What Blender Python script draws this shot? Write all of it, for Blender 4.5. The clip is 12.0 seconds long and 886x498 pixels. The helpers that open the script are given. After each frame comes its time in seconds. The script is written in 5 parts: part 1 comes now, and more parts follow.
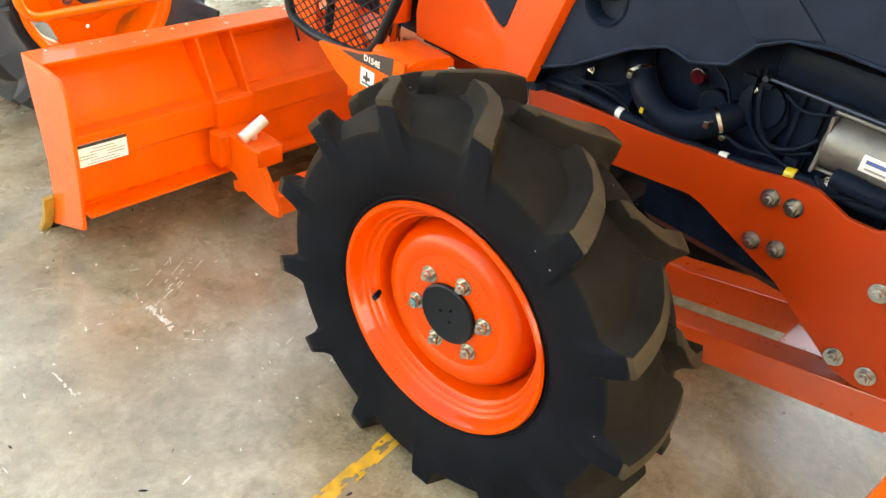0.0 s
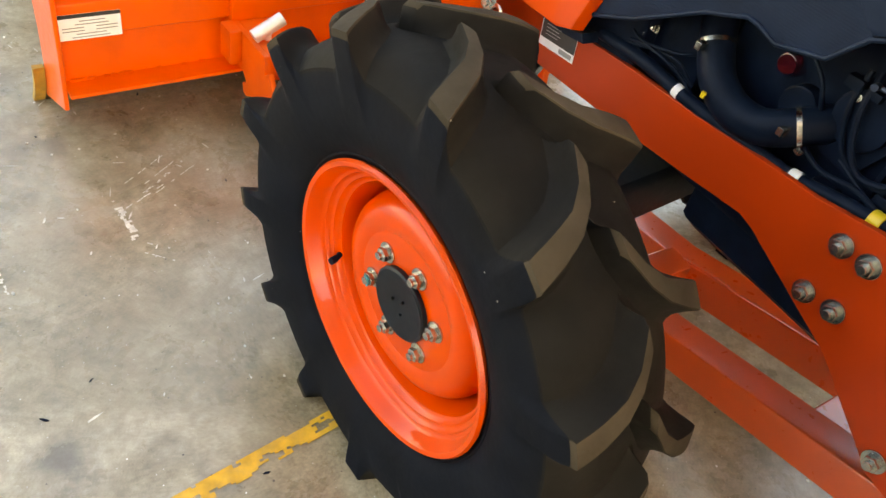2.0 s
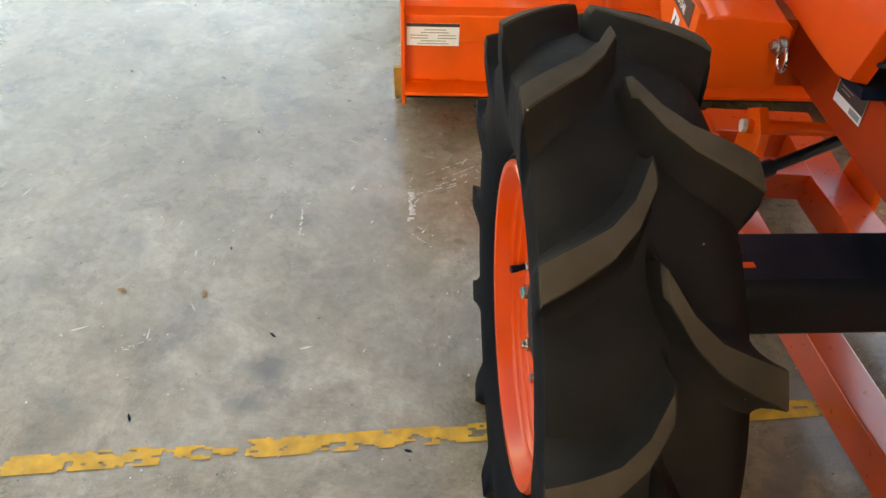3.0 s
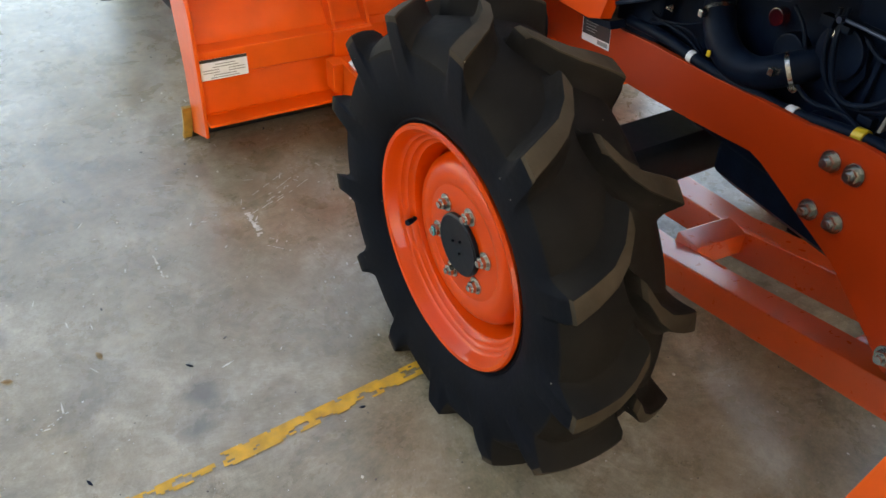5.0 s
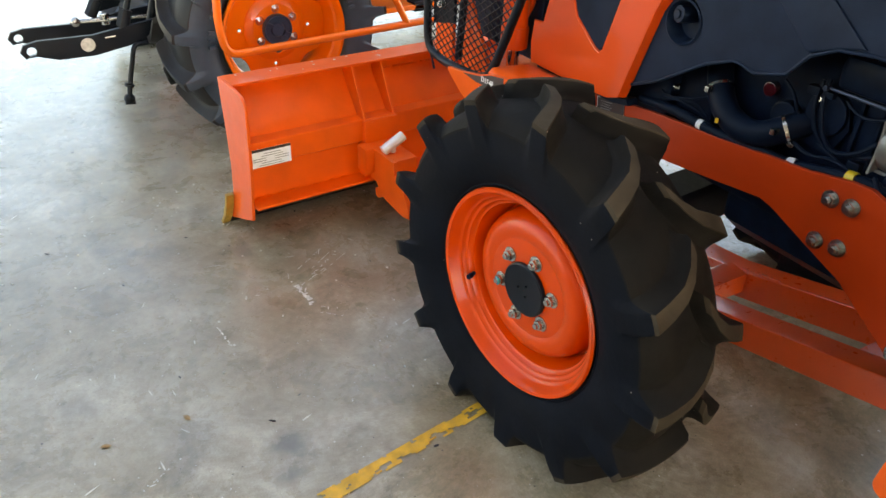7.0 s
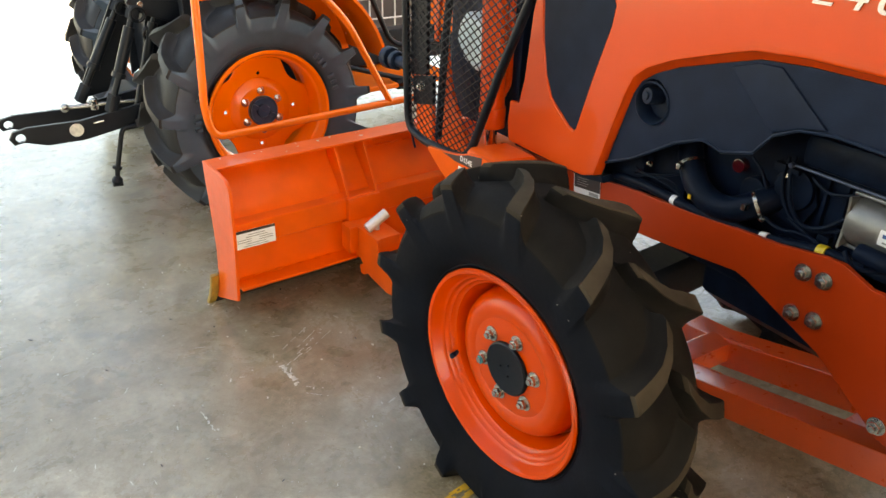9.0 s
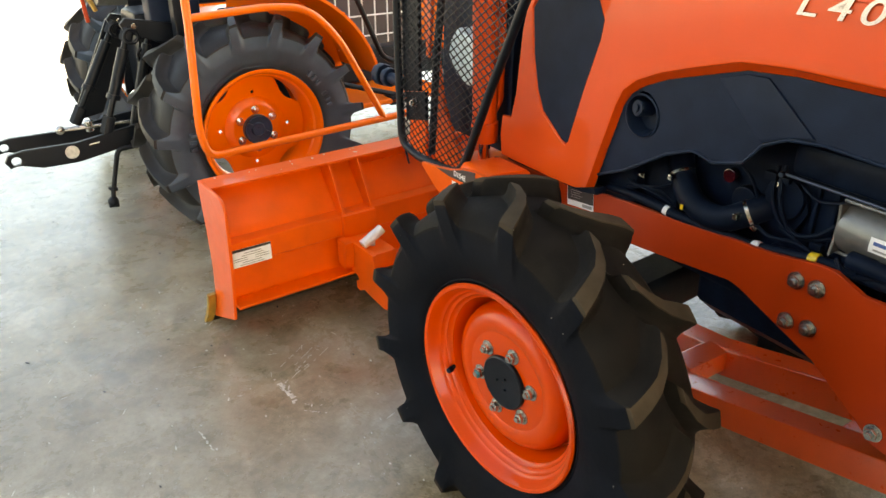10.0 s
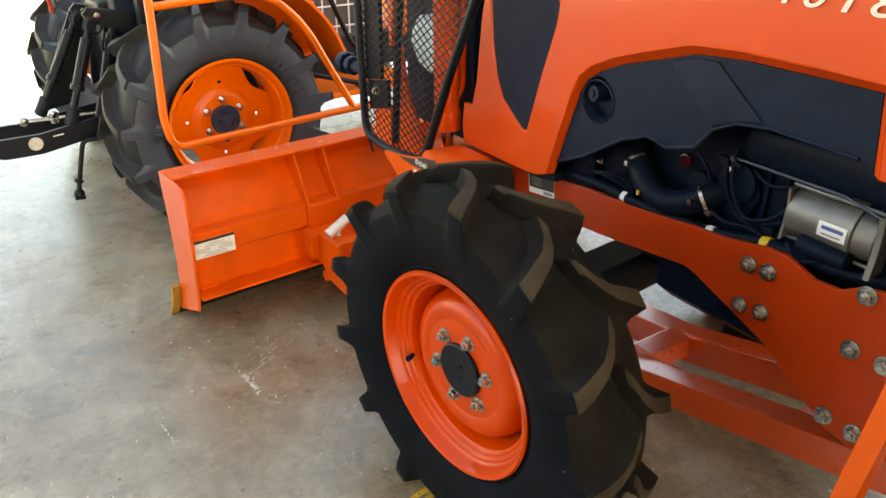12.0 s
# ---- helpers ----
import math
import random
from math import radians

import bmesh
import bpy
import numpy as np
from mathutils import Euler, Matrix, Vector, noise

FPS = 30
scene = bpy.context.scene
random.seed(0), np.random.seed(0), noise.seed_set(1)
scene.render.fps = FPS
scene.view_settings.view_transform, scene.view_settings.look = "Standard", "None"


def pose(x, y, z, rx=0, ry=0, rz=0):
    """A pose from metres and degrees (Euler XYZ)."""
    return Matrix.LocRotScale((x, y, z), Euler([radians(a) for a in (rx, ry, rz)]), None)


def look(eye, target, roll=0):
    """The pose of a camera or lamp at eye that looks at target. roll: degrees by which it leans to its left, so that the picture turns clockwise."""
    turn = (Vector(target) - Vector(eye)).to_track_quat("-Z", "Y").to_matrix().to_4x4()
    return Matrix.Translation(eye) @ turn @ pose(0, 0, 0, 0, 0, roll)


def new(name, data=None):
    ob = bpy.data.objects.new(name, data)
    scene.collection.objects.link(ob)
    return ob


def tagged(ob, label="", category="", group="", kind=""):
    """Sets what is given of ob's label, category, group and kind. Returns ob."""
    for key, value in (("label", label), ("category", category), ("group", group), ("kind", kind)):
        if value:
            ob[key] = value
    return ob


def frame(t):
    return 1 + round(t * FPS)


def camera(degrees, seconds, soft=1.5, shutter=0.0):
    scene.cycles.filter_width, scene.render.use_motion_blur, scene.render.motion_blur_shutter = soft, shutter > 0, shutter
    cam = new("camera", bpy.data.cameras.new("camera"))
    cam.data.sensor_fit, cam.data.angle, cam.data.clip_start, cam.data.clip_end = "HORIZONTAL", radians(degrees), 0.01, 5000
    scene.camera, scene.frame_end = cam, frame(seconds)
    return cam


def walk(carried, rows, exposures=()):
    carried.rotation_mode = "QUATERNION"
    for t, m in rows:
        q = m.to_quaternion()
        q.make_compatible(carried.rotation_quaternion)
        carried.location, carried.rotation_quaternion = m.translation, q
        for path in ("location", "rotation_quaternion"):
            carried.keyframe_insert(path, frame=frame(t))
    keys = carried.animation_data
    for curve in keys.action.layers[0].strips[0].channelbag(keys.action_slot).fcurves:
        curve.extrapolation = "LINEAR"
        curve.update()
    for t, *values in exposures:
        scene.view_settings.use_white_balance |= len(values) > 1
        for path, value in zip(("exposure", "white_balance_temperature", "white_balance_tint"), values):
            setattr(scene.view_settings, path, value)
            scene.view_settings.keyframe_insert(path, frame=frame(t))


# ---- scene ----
cam = camera(62.2, 12.0)
PATH = [
    (0, (-0.931, -0.703, 1.435), (0.361, 0.299, 0.283), 8.3),
    (0.5, (-0.942, -0.704, 1.432), (0.313, 0.356, 0.292), 8.5),
    (1, (-0.935, -0.72, 1.428), (0.297, 0.295, 0.224), 7.4),
    (1.5, (-0.794, -0.684, 1.394), (0.332, 0.348, 0.103), 8.9),
    (1.8, (-0.655, -0.654, 1.383), (0.463, 0.407, 0.107), 16.4),
    (2, (-0.557, -0.622, 1.381), (0.492, 0.394, 0.015), 15.5),
    (2.2, (-0.455, -0.605, 1.374), (0.378, 0.542, -0.039), 9.8),
    (2.4, (-0.394, -0.659, 1.352), (0.256, 0.641, -0.022), 9.8),
    (2.5, (-0.349, -0.708, 1.347), (0.176, 0.653, -0.021), 11.3),
    (2.6, (-0.298, -0.731, 1.338), (0.173, 0.623, -0.057), 12.9),
    (2.7, (-0.257, -0.762, 1.347), (0.089, 0.624, -0.053), 10.2),
    (2.8, (-0.221, -0.763, 1.343), (0.039, 0.651, -0.047), 8.3),
    (3, (-0.179, -0.795, 1.348), (-0.115, 0.663, -0.02), 2.2),
    (3.2, (-0.146, -0.793, 1.341), (-0.081, 0.675, -0.016), 1.2),
    (3.5, (-0.096, -0.775, 1.354), (0.143, 0.716, 0.042), 0.5),
    (3.7, (-0.124, -0.79, 1.383), (0.26, 0.691, 0.095), 0.8),
    (5.3, (-0.739, -1.088, 1.407), (0.086, 0.214, 0.132), 3.2),
    (5.5, (-0.796, -1.149, 1.41), (-0.017, 0.184, 0.139), 0.4),
    (6, (-0.882, -1.174, 1.427), (-0.026, 0.176, 0.225), 0.6),
    (6.5, (-0.953, -1.089, 1.455), (-0.018, 0.284, 0.34), 1.4),
    (7, (-0.99, -1.062, 1.472), (-0.006, 0.307, 0.397), 2.5),
    (8.8, (-0.962, -1.073, 1.513), (0.086, 0.35, 0.576), 1.7),
    (9, (-0.963, -1.072, 1.516), (0.084, 0.359, 0.592), 1.3),
    (9.5, (-0.965, -1.072, 1.52), (0.091, 0.362, 0.611), 1.4),
    (10, (-0.957, -1.081, 1.524), (0.103, 0.362, 0.631), 0.2),
    (10.5, (-0.941, -1.081, 1.525), (0.091, 0.382, 0.635), -0.5),
    (11, (-0.928, -1.072, 1.525), (0.104, 0.394, 0.639), 0.0),
    (11.5, (-0.921, -1.064, 1.529), (0.143, 0.397, 0.671), 0.6),
    (12, (-0.894, -1.124, 1.509), (0.189, 0.29, 0.598), 0.2),
]
EXPOSURES = [(0.0, 3.43, 11800, 10), (0.5, 3.33, 11500, 10), (2.5, 2.96, 11300, 10), (3.5, 2.34, 9300, 10), (6.5, 2.50, 9000, 10), (9.5, 2.57, 10500, 10), (12.0, 2.60, 10800, 10)]
walk(cam, [(t, look(eye, target, roll)) for t, eye, target, roll in PATH], EXPOSURES)

# ---- world and sun ----
SUN_EL, SUN_AZ = 42.8, 178.0
world = bpy.data.worlds.new("sky")
scene.world = world
world.use_nodes = True
wn = world.node_tree
sky = wn.nodes.new("ShaderNodeTexSky")
sky.sky_type = "NISHITA"
sky.sun_disc = False
sky.sun_elevation = radians(SUN_EL)
sky.sun_rotation = radians(SUN_AZ)
wn.nodes["Background"].inputs[1].default_value = 0.15
wn.links.new(sky.outputs[0], wn.nodes["Background"].inputs[0])
sun_data = bpy.data.lights.new("sun", "SUN")
sun_data.energy = 4.8
sun_data.angle = radians(0.5)
sun_data.color = (1.0, 0.95, 0.88)
sun = new("sun", sun_data)
a, e = radians(SUN_AZ), radians(SUN_EL)
sun.matrix_world = look((30 * math.sin(a) * math.cos(e), 30 * math.cos(a) * math.cos(e), 30 * math.sin(e)), (0, 0, 0))


# ---- materials ----
def mat(name, color, rough=0.5, metal=0.0, vary=0.12, scale=12.0, bump=0.0, bscale=60.0, coat=0.0, spec=0.5, dirt=None, dirt_amount=0.0, specks=0.0, soft=False):
    """A painted or cast surface with a colour that wanders at two scales, a rough that follows it and fine relief."""
    m = bpy.data.materials.new(name)
    m.use_nodes = True
    nt = m.node_tree
    b = nt.nodes["Principled BSDF"]
    tc = nt.nodes.new("ShaderNodeTexCoord")
    n1 = nt.nodes.new("ShaderNodeTexNoise")
    n1.inputs["Scale"].default_value = scale
    n1.inputs["Detail"].default_value = 6
    n2 = nt.nodes.new("ShaderNodeTexNoise")
    n2.inputs["Scale"].default_value = bscale
    n2.inputs["Detail"].default_value = 4
    nt.links.new(tc.outputs["Object"], n1.inputs["Vector"])
    nt.links.new(tc.outputs["Object"], n2.inputs["Vector"])
    ramp = nt.nodes.new("ShaderNodeMapRange")
    ramp.inputs["From Min"].default_value = 0.3
    ramp.inputs["From Max"].default_value = 0.7
    ramp.inputs["To Min"].default_value = 1 - vary
    ramp.inputs["To Max"].default_value = 1 + vary
    nt.links.new(n1.outputs["Fac"], ramp.inputs["Value"])
    mul = nt.nodes.new("ShaderNodeVectorMath")
    mul.operation = "SCALE"
    mul.inputs[0].default_value = color
    nt.links.new(ramp.outputs[0], mul.inputs["Scale"])
    last = mul.outputs[0]
    if dirt:
        n3 = nt.nodes.new("ShaderNodeTexNoise")
        n3.inputs["Scale"].default_value = scale * 0.6
        n3.inputs["Detail"].default_value = 3 if soft else 8
        n3.inputs["Roughness"].default_value = 0.5 if soft else 0.7
        nt.links.new(tc.outputs["Object"], n3.inputs["Vector"])
        mr = nt.nodes.new("ShaderNodeMapRange")
        mr.inputs["From Min"].default_value = 0.2 if soft else 0.45
        mr.inputs["From Max"].default_value = 0.85 if soft else 0.75
        mr.inputs["To Max"].default_value = dirt_amount
        nt.links.new(n3.outputs["Fac"], mr.inputs["Value"])
        mx = nt.nodes.new("ShaderNodeMix")
        mx.data_type = "RGBA"
        nt.links.new(mr.outputs[0], mx.inputs["Factor"])
        nt.links.new(last, mx.inputs["A"])
        mx.inputs["B"].default_value = (*dirt, 1)
        last = mx.outputs["Result"]
    if specks:
        vo = nt.nodes.new("ShaderNodeTexVoronoi")
        vo.inputs["Scale"].default_value = 34
        nt.links.new(tc.outputs["Object"], vo.inputs["Vector"])
        sep = nt.nodes.new("ShaderNodeSeparateColor")
        nt.links.new(vo.outputs["Color"], sep.inputs[0])
        size = nt.nodes.new("ShaderNodeMapRange")
        size.inputs["From Min"].default_value = 0.55
        size.inputs["To Max"].default_value = specks
        nt.links.new(sep.outputs[0], size.inputs["Value"])
        less = nt.nodes.new("ShaderNodeMath")
        less.operation = "LESS_THAN"
        nt.links.new(vo.outputs["Distance"], less.inputs[0])
        nt.links.new(size.outputs[0], less.inputs[1])
        mx = nt.nodes.new("ShaderNodeMix")
        mx.data_type = "RGBA"
        nt.links.new(less.outputs[0], mx.inputs["Factor"])
        nt.links.new(last, mx.inputs["A"])
        mx.inputs["B"].default_value = (0.32, 0.30, 0.26, 1)
        last = mx.outputs["Result"]
    nt.links.new(last, b.inputs["Base Color"])
    rr = nt.nodes.new("ShaderNodeMapRange")
    rr.inputs["To Min"].default_value = max(0.02, rough - 0.08)
    rr.inputs["To Max"].default_value = min(1.0, rough + 0.08)
    nt.links.new(n2.outputs["Fac"], rr.inputs["Value"])
    nt.links.new(rr.outputs[0], b.inputs["Roughness"])
    b.inputs["Metallic"].default_value = metal
    b.inputs["Specular IOR Level"].default_value = spec
    b.inputs["Coat Weight"].default_value = coat
    b.inputs["Coat Roughness"].default_value = 0.07
    if bump:
        bp = nt.nodes.new("ShaderNodeBump")
        bp.inputs["Strength"].default_value = bump
        bp.inputs["Distance"].default_value = 0.002
        nt.links.new(n2.outputs["Fac"], bp.inputs["Height"])
        nt.links.new(bp.outputs[0], b.inputs["Normal"])
    return m


ORANGE = mat("orange_paint", (0.71, 0.068, 0.009), 0.42, vary=0.05, scale=6, spec=0.16, coat=0.34, bump=0.05, bscale=25)
# Lighter orange for the second tractor; extra light is put into the colour.
ORANGE_LIT = mat("lit_orange_paint", (0.94, 0.160, 0.012), 0.24, vary=0.05, scale=6, coat=0.2, bump=0.05, bscale=25)
ORANGE_WELD = mat("orange_welded_steel", (0.82, 0.102, 0.011), 0.42, vary=0.09, scale=9, spec=0.2, coat=0.32, bump=0.22, bscale=45)
# Darker, redder copy of the orange; the side frame's shade is in the colour.
ORANGE_SHADED = mat("shaded_orange_paint", (0.45, 0.038, 0.006), 0.36, vary=0.06, scale=7, spec=0.3, coat=0.05, bump=0.05, bscale=30)
ORANGE_RAIL = mat("glossy_orange_steel", (0.74, 0.084, 0.014), 0.30, vary=0.07, scale=9, coat=1.0, bump=0.08, bscale=40)
ORANGE_RAIL.node_tree.nodes["Principled BSDF"].inputs["Coat IOR"].default_value = 1.6
ORANGE_RAIL.node_tree.nodes["Principled BSDF"].inputs["Coat Roughness"].default_value = 0.18
ORANGE_RIM = mat("orange_rim_paint", (0.64, 0.054, 0.003), 0.40, vary=0.06, scale=8, spec=0.12, coat=0.4, bump=0.05, bscale=24)
ORANGE_RIM.node_tree.nodes["Principled BSDF"].inputs["Coat Roughness"].default_value = 0.035
RUBBER = mat("black_rubber", (0.0036, 0.0052, 0.0092), 0.7, vary=0.3, scale=9, bump=0.35, bscale=70, spec=0.07, dirt=(0.014, 0.012, 0.010), dirt_amount=0.3, specks=0.06)
TREAD = mat("tread_rubber", (0.0045, 0.0047, 0.0054), 0.72, vary=0.4, scale=11, bump=0.35, bscale=70, spec=0.08, dirt=(0.040, 0.031, 0.022), dirt_amount=0.40, specks=0.05, soft=True)
DUST = mat("dust_on_rubber", (0.054, 0.042, 0.029), 0.8, vary=0.35, scale=14, bump=0.4, bscale=80, spec=0.1, dirt=(0.016, 0.014, 0.012), dirt_amount=0.6, specks=0.06, soft=True)
# Second tractor's tyre: flank colour lifted as if better lit, tread held darker.
RUBBER_LIT = mat("lit_clean_rubber", (0.042, 0.066, 0.092), 0.36, vary=0.25, scale=9, bump=0.2, bscale=80, spec=0.5)
TREAD_DIM = mat("dim_used_tread_rubber", (0.013, 0.014, 0.016), 0.5, vary=0.3, scale=9, bump=0.25, bscale=80, spec=0.25, dirt=(0.035, 0.028, 0.022), dirt_amount=0.4, soft=True)
BLACK_PLASTIC = mat("black_plastic", (0.0072, 0.0155, 0.0340), 0.44, vary=0.2, scale=15, bump=0.10, bscale=220, spec=0.12)
COVER = mat("ribbed_black_plastic", (0.0072, 0.0155, 0.0340), 0.46, vary=0.2, scale=15, spec=0.10)
cover_nodes = COVER.node_tree
rib = cover_nodes.nodes.new("ShaderNodeTexWave")
rib.wave_type, rib.bands_direction = "BANDS", "Z"
rib.inputs["Scale"].default_value = 70.0
rib.inputs["Distortion"].default_value = 0.0
rib_bump = cover_nodes.nodes.new("ShaderNodeBump")
rib_bump.inputs["Strength"].default_value = 0.12
rib_bump.inputs["Distance"].default_value = 0.0015
rib_where = cover_nodes.nodes.new("ShaderNodeTexCoord")
cover_nodes.links.new(rib_where.outputs["Object"], rib.inputs["Vector"])
cover_nodes.links.new(rib.outputs["Fac"], rib_bump.inputs["Height"])
cover_nodes.links.new(rib_bump.outputs[0], cover_nodes.nodes["Principled BSDF"].inputs["Normal"])
BLACK_PAINT = mat("black_paint", (0.0050, 0.0078, 0.0125), 0.42, vary=0.2, scale=12, bump=0.15, bscale=60, spec=0.2)
GREY_PAINT = mat("dark_grey_paint", (0.026, 0.040, 0.074), 0.30, vary=0.15, scale=20, bump=0.1, bscale=80)
# The blue in these two blacks imitates a bluish haze over the engine bay.
ENGINE = mat("oily_engine_black", (0.0036, 0.0088, 0.0210), 0.42, vary=0.4, scale=20, bump=0.5, bscale=60, spec=0.07)
HOSE = mat("rubber_hose", (0.0036, 0.0088, 0.0205), 0.46, vary=0.2, scale=30, bump=0.2, bscale=150, spec=0.08)
ZINC = mat("zinc_plate", (0.44, 0.43, 0.40), 0.24, metal=0.95, vary=0.15, scale=60, bump=0.15, bscale=200)
STEEL = mat("bright_steel", (0.72, 0.72, 0.72), 0.2, metal=1.0, vary=0.08, scale=40)
ALLOY = mat("cast_aluminium", (0.19, 0.188, 0.180), 0.45, metal=0.6, vary=0.15, scale=30, bump=0.3, bscale=120)
BADGE = mat("badge_metal", (0.36, 0.33, 0.32), 0.2, metal=1.0, vary=0.1)
SATIN = mat("satin_steel", (0.74, 0.74, 0.73), 0.42, metal=0.45, vary=0.06, scale=40, bump=0.1, bscale=150)
CHROME = mat("chrome", (0.8, 0.8, 0.8), 0.1, metal=1.0, vary=0.03)
WHITE = mat("white_label", (0.80, 0.81, 0.82), 0.4, vary=0.04, scale=40)
INK = mat("black_ink", (0.03, 0.03, 0.03), 0.45, vary=0.1)
GREY_INK = mat("grey_print", (0.30, 0.30, 0.30), 0.5, vary=0.1)
BLUE_INK = mat("blue_print", (0.04, 0.10, 0.30), 0.4, vary=0.1)
YELLOW = mat("yellow_plastic", (0.65, 0.45, 0.03), 0.4)
RED = mat("red_cap", (0.055, 0.005, 0.010), 0.10, coat=0.6)
TEAL = mat("teal_mark", (0.02, 0.35, 0.40), 0.4)
OCHRE = mat("worn_ochre_paint", (0.36, 0.20, 0.03), 0.55, vary=0.3, scale=30, bump=0.4, bscale=60)
WOOD = mat("old_wood", (0.42, 0.25, 0.06), 0.7, vary=0.35, scale=30, bump=0.6, bscale=90)
# Sky reflected in a glossy surface, painted as a pale blue.
PALE_BLUE = mat("pale_blue_reflection", (0.76, 0.92, 0.97), 0.15, vary=0.06, coat=0.6)
LINE_PAINT = mat("yellow_floor_paint", (0.66, 0.36, 0.03), 0.55, vary=0.25, scale=30, bump=0.3, bscale=90, dirt=(0.34, 0.26, 0.12), dirt_amount=0.45)
SCUFF = mat("pale_scuff", (0.60, 0.58, 0.52), 0.7, vary=0.2, scale=60)
LEAF = mat("dry_leaf", (0.25, 0.15, 0.06), 0.7, vary=0.3, scale=60)
WALL = mat("painted_wall", (0.39, 0.39, 0.40), 0.8, vary=0.08, scale=2, bump=0.3, bscale=30)
ROOF = mat("roof_sheet", (0.58, 0.59, 0.61), 0.5, vary=0.1, scale=2)
APRON = mat("outdoor_concrete", (0.55, 0.53, 0.49), 0.85, vary=0.12, scale=1.5, bump=0.4, bscale=40)
DARK_BOARD = mat("dark_brown_board", (0.075, 0.062, 0.064), 0.5, vary=0.2, scale=5)


# Oil stains; the brown zones imitate sheen lost beside the blade.
OIL, BROWN_SHADE = (0.12, 0.112, 0.092), (0.26, 0.15, 0.085)
STAINS_AND_SHADE = [(-0.510, 0.235, 0.112, 0.8, OIL), (-0.545, 0.155, 0.095, 0.75, OIL), (-1.45, -0.05, 0.07, 0.35, OIL), (-0.95, 0.60, 0.035, 0.35, OIL), (-1.1, 1.5, 0.06, 0.35, OIL), (-0.62, 1.35, 0.05, 0.4, OIL),
          (-0.05, 1.00, 0.26, 0.38, BROWN_SHADE), (0.05, 0.78, 0.16, 0.3, BROWN_SHADE), (-0.30, 0.85, 0.22, 0.2, BROWN_SHADE)]


def floor_material():
    """Worn concrete: broad warm and grey patches, dark oil stains, pale specks and a slight polish."""
    m = bpy.data.materials.new("worn_concrete")
    m.use_nodes = True
    nt = m.node_tree
    b = nt.nodes["Principled BSDF"]
    tc = nt.nodes.new("ShaderNodeTexCoord")

    def noise_tex(scale, detail, rough=0.6, dist=0.0):
        n = nt.nodes.new("ShaderNodeTexNoise")
        n.inputs["Scale"].default_value = scale
        n.inputs["Detail"].default_value = detail
        n.inputs["Roughness"].default_value = rough
        n.inputs["Distortion"].default_value = dist
        nt.links.new(tc.outputs["Object"], n.inputs["Vector"])
        return n.outputs["Fac"]

    def ramp(src, stops):
        r = nt.nodes.new("ShaderNodeValToRGB")
        while len(r.color_ramp.elements) < len(stops):
            r.color_ramp.elements.new(0.5)
        for el, (p, c) in zip(r.color_ramp.elements, stops):
            el.position, el.color = p, (*c, 1)
        nt.links.new(src, r.inputs[0])
        return r.outputs["Color"]

    def mix(fac, one, two, kind="MIX"):
        x = nt.nodes.new("ShaderNodeMix")
        x.data_type, x.blend_type = "RGBA", kind
        if isinstance(fac, float):
            x.inputs["Factor"].default_value = fac
        else:
            nt.links.new(fac, x.inputs["Factor"])
        for key, v in (("A", one), ("B", two)):
            if isinstance(v, tuple):
                x.inputs[key].default_value = (*v, 1)
            else:
                nt.links.new(v, x.inputs[key])
        return x.outputs["Result"]

    base = ramp(noise_tex(1.3, 7, 0.62, 0.4), [(0.28, (0.195, 0.150, 0.088)), (0.5, (0.320, 0.278, 0.195)), (0.72, (0.435, 0.405, 0.330))])
    fine = ramp(noise_tex(38, 6, 0.7), [(0.3, (0.74, 0.74, 0.73)), (0.7, (1.18, 1.18, 1.18))])
    col = mix(1.0, base, fine, "MULTIPLY")
    grain = ramp(noise_tex(150, 4, 0.7), [(0.3, (0.84, 0.84, 0.84)), (0.7, (1.14, 1.14, 1.14))])
    col = mix(0.9, col, grain, "MULTIPLY")
    mid = ramp(noise_tex(7, 8, 0.7, 0.6), [(0.33, (0.58, 0.55, 0.50)), (0.64, (1.17, 1.17, 1.17))])
    col = mix(0.85, col, mid, "MULTIPLY")
    stain = ramp(noise_tex(2.6, 5, 0.5, 0.8), [(0.60, (0, 0, 0)), (0.72, (1, 1, 1))])
    col = mix(stain, col, mix(0.6, col, (0.10, 0.095, 0.085)))
    for vs, low, c in ((24, 0.030, (0.74, 0.73, 0.69)), (13, 0.024, (0.70, 0.68, 0.64)), (55, 0.048, (0.58, 0.57, 0.53)), (31, 0.045, (0.06, 0.05, 0.045))):
        v = nt.nodes.new("ShaderNodeTexVoronoi")
        v.inputs["Scale"].default_value = vs
        v.inputs["Randomness"].default_value = 1.0
        nt.links.new(tc.outputs["Object"], v.inputs["Vector"])
        keep = nt.nodes.new("ShaderNodeSeparateColor")
        nt.links.new(v.outputs["Color"], keep.inputs[0])
        some = nt.nodes.new("ShaderNodeMath")
        some.operation = "MULTIPLY"
        some.inputs[1].default_value = low * 1.6
        nt.links.new(keep.outputs[0], some.inputs[0])
        less = nt.nodes.new("ShaderNodeMath")
        less.operation = "LESS_THAN"
        nt.links.new(v.outputs["Distance"], less.inputs[0])
        nt.links.new(some.outputs[0], less.inputs[1])
        col = mix(less.outputs[0], col, c)
    # oily stains, and the brown dimness before the blade painted in, with soft edges
    ragged = noise_tex(9, 6, 0.65)
    for x, y, r, amount, c in STAINS_AND_SHADE:
        sub = nt.nodes.new("ShaderNodeVectorMath")
        sub.operation = "SUBTRACT"
        sub.inputs[1].default_value = (x, y, 0)
        nt.links.new(tc.outputs["Object"], sub.inputs[0])
        dist = nt.nodes.new("ShaderNodeVectorMath")
        dist.operation = "LENGTH"
        nt.links.new(sub.outputs[0], dist.inputs[0])
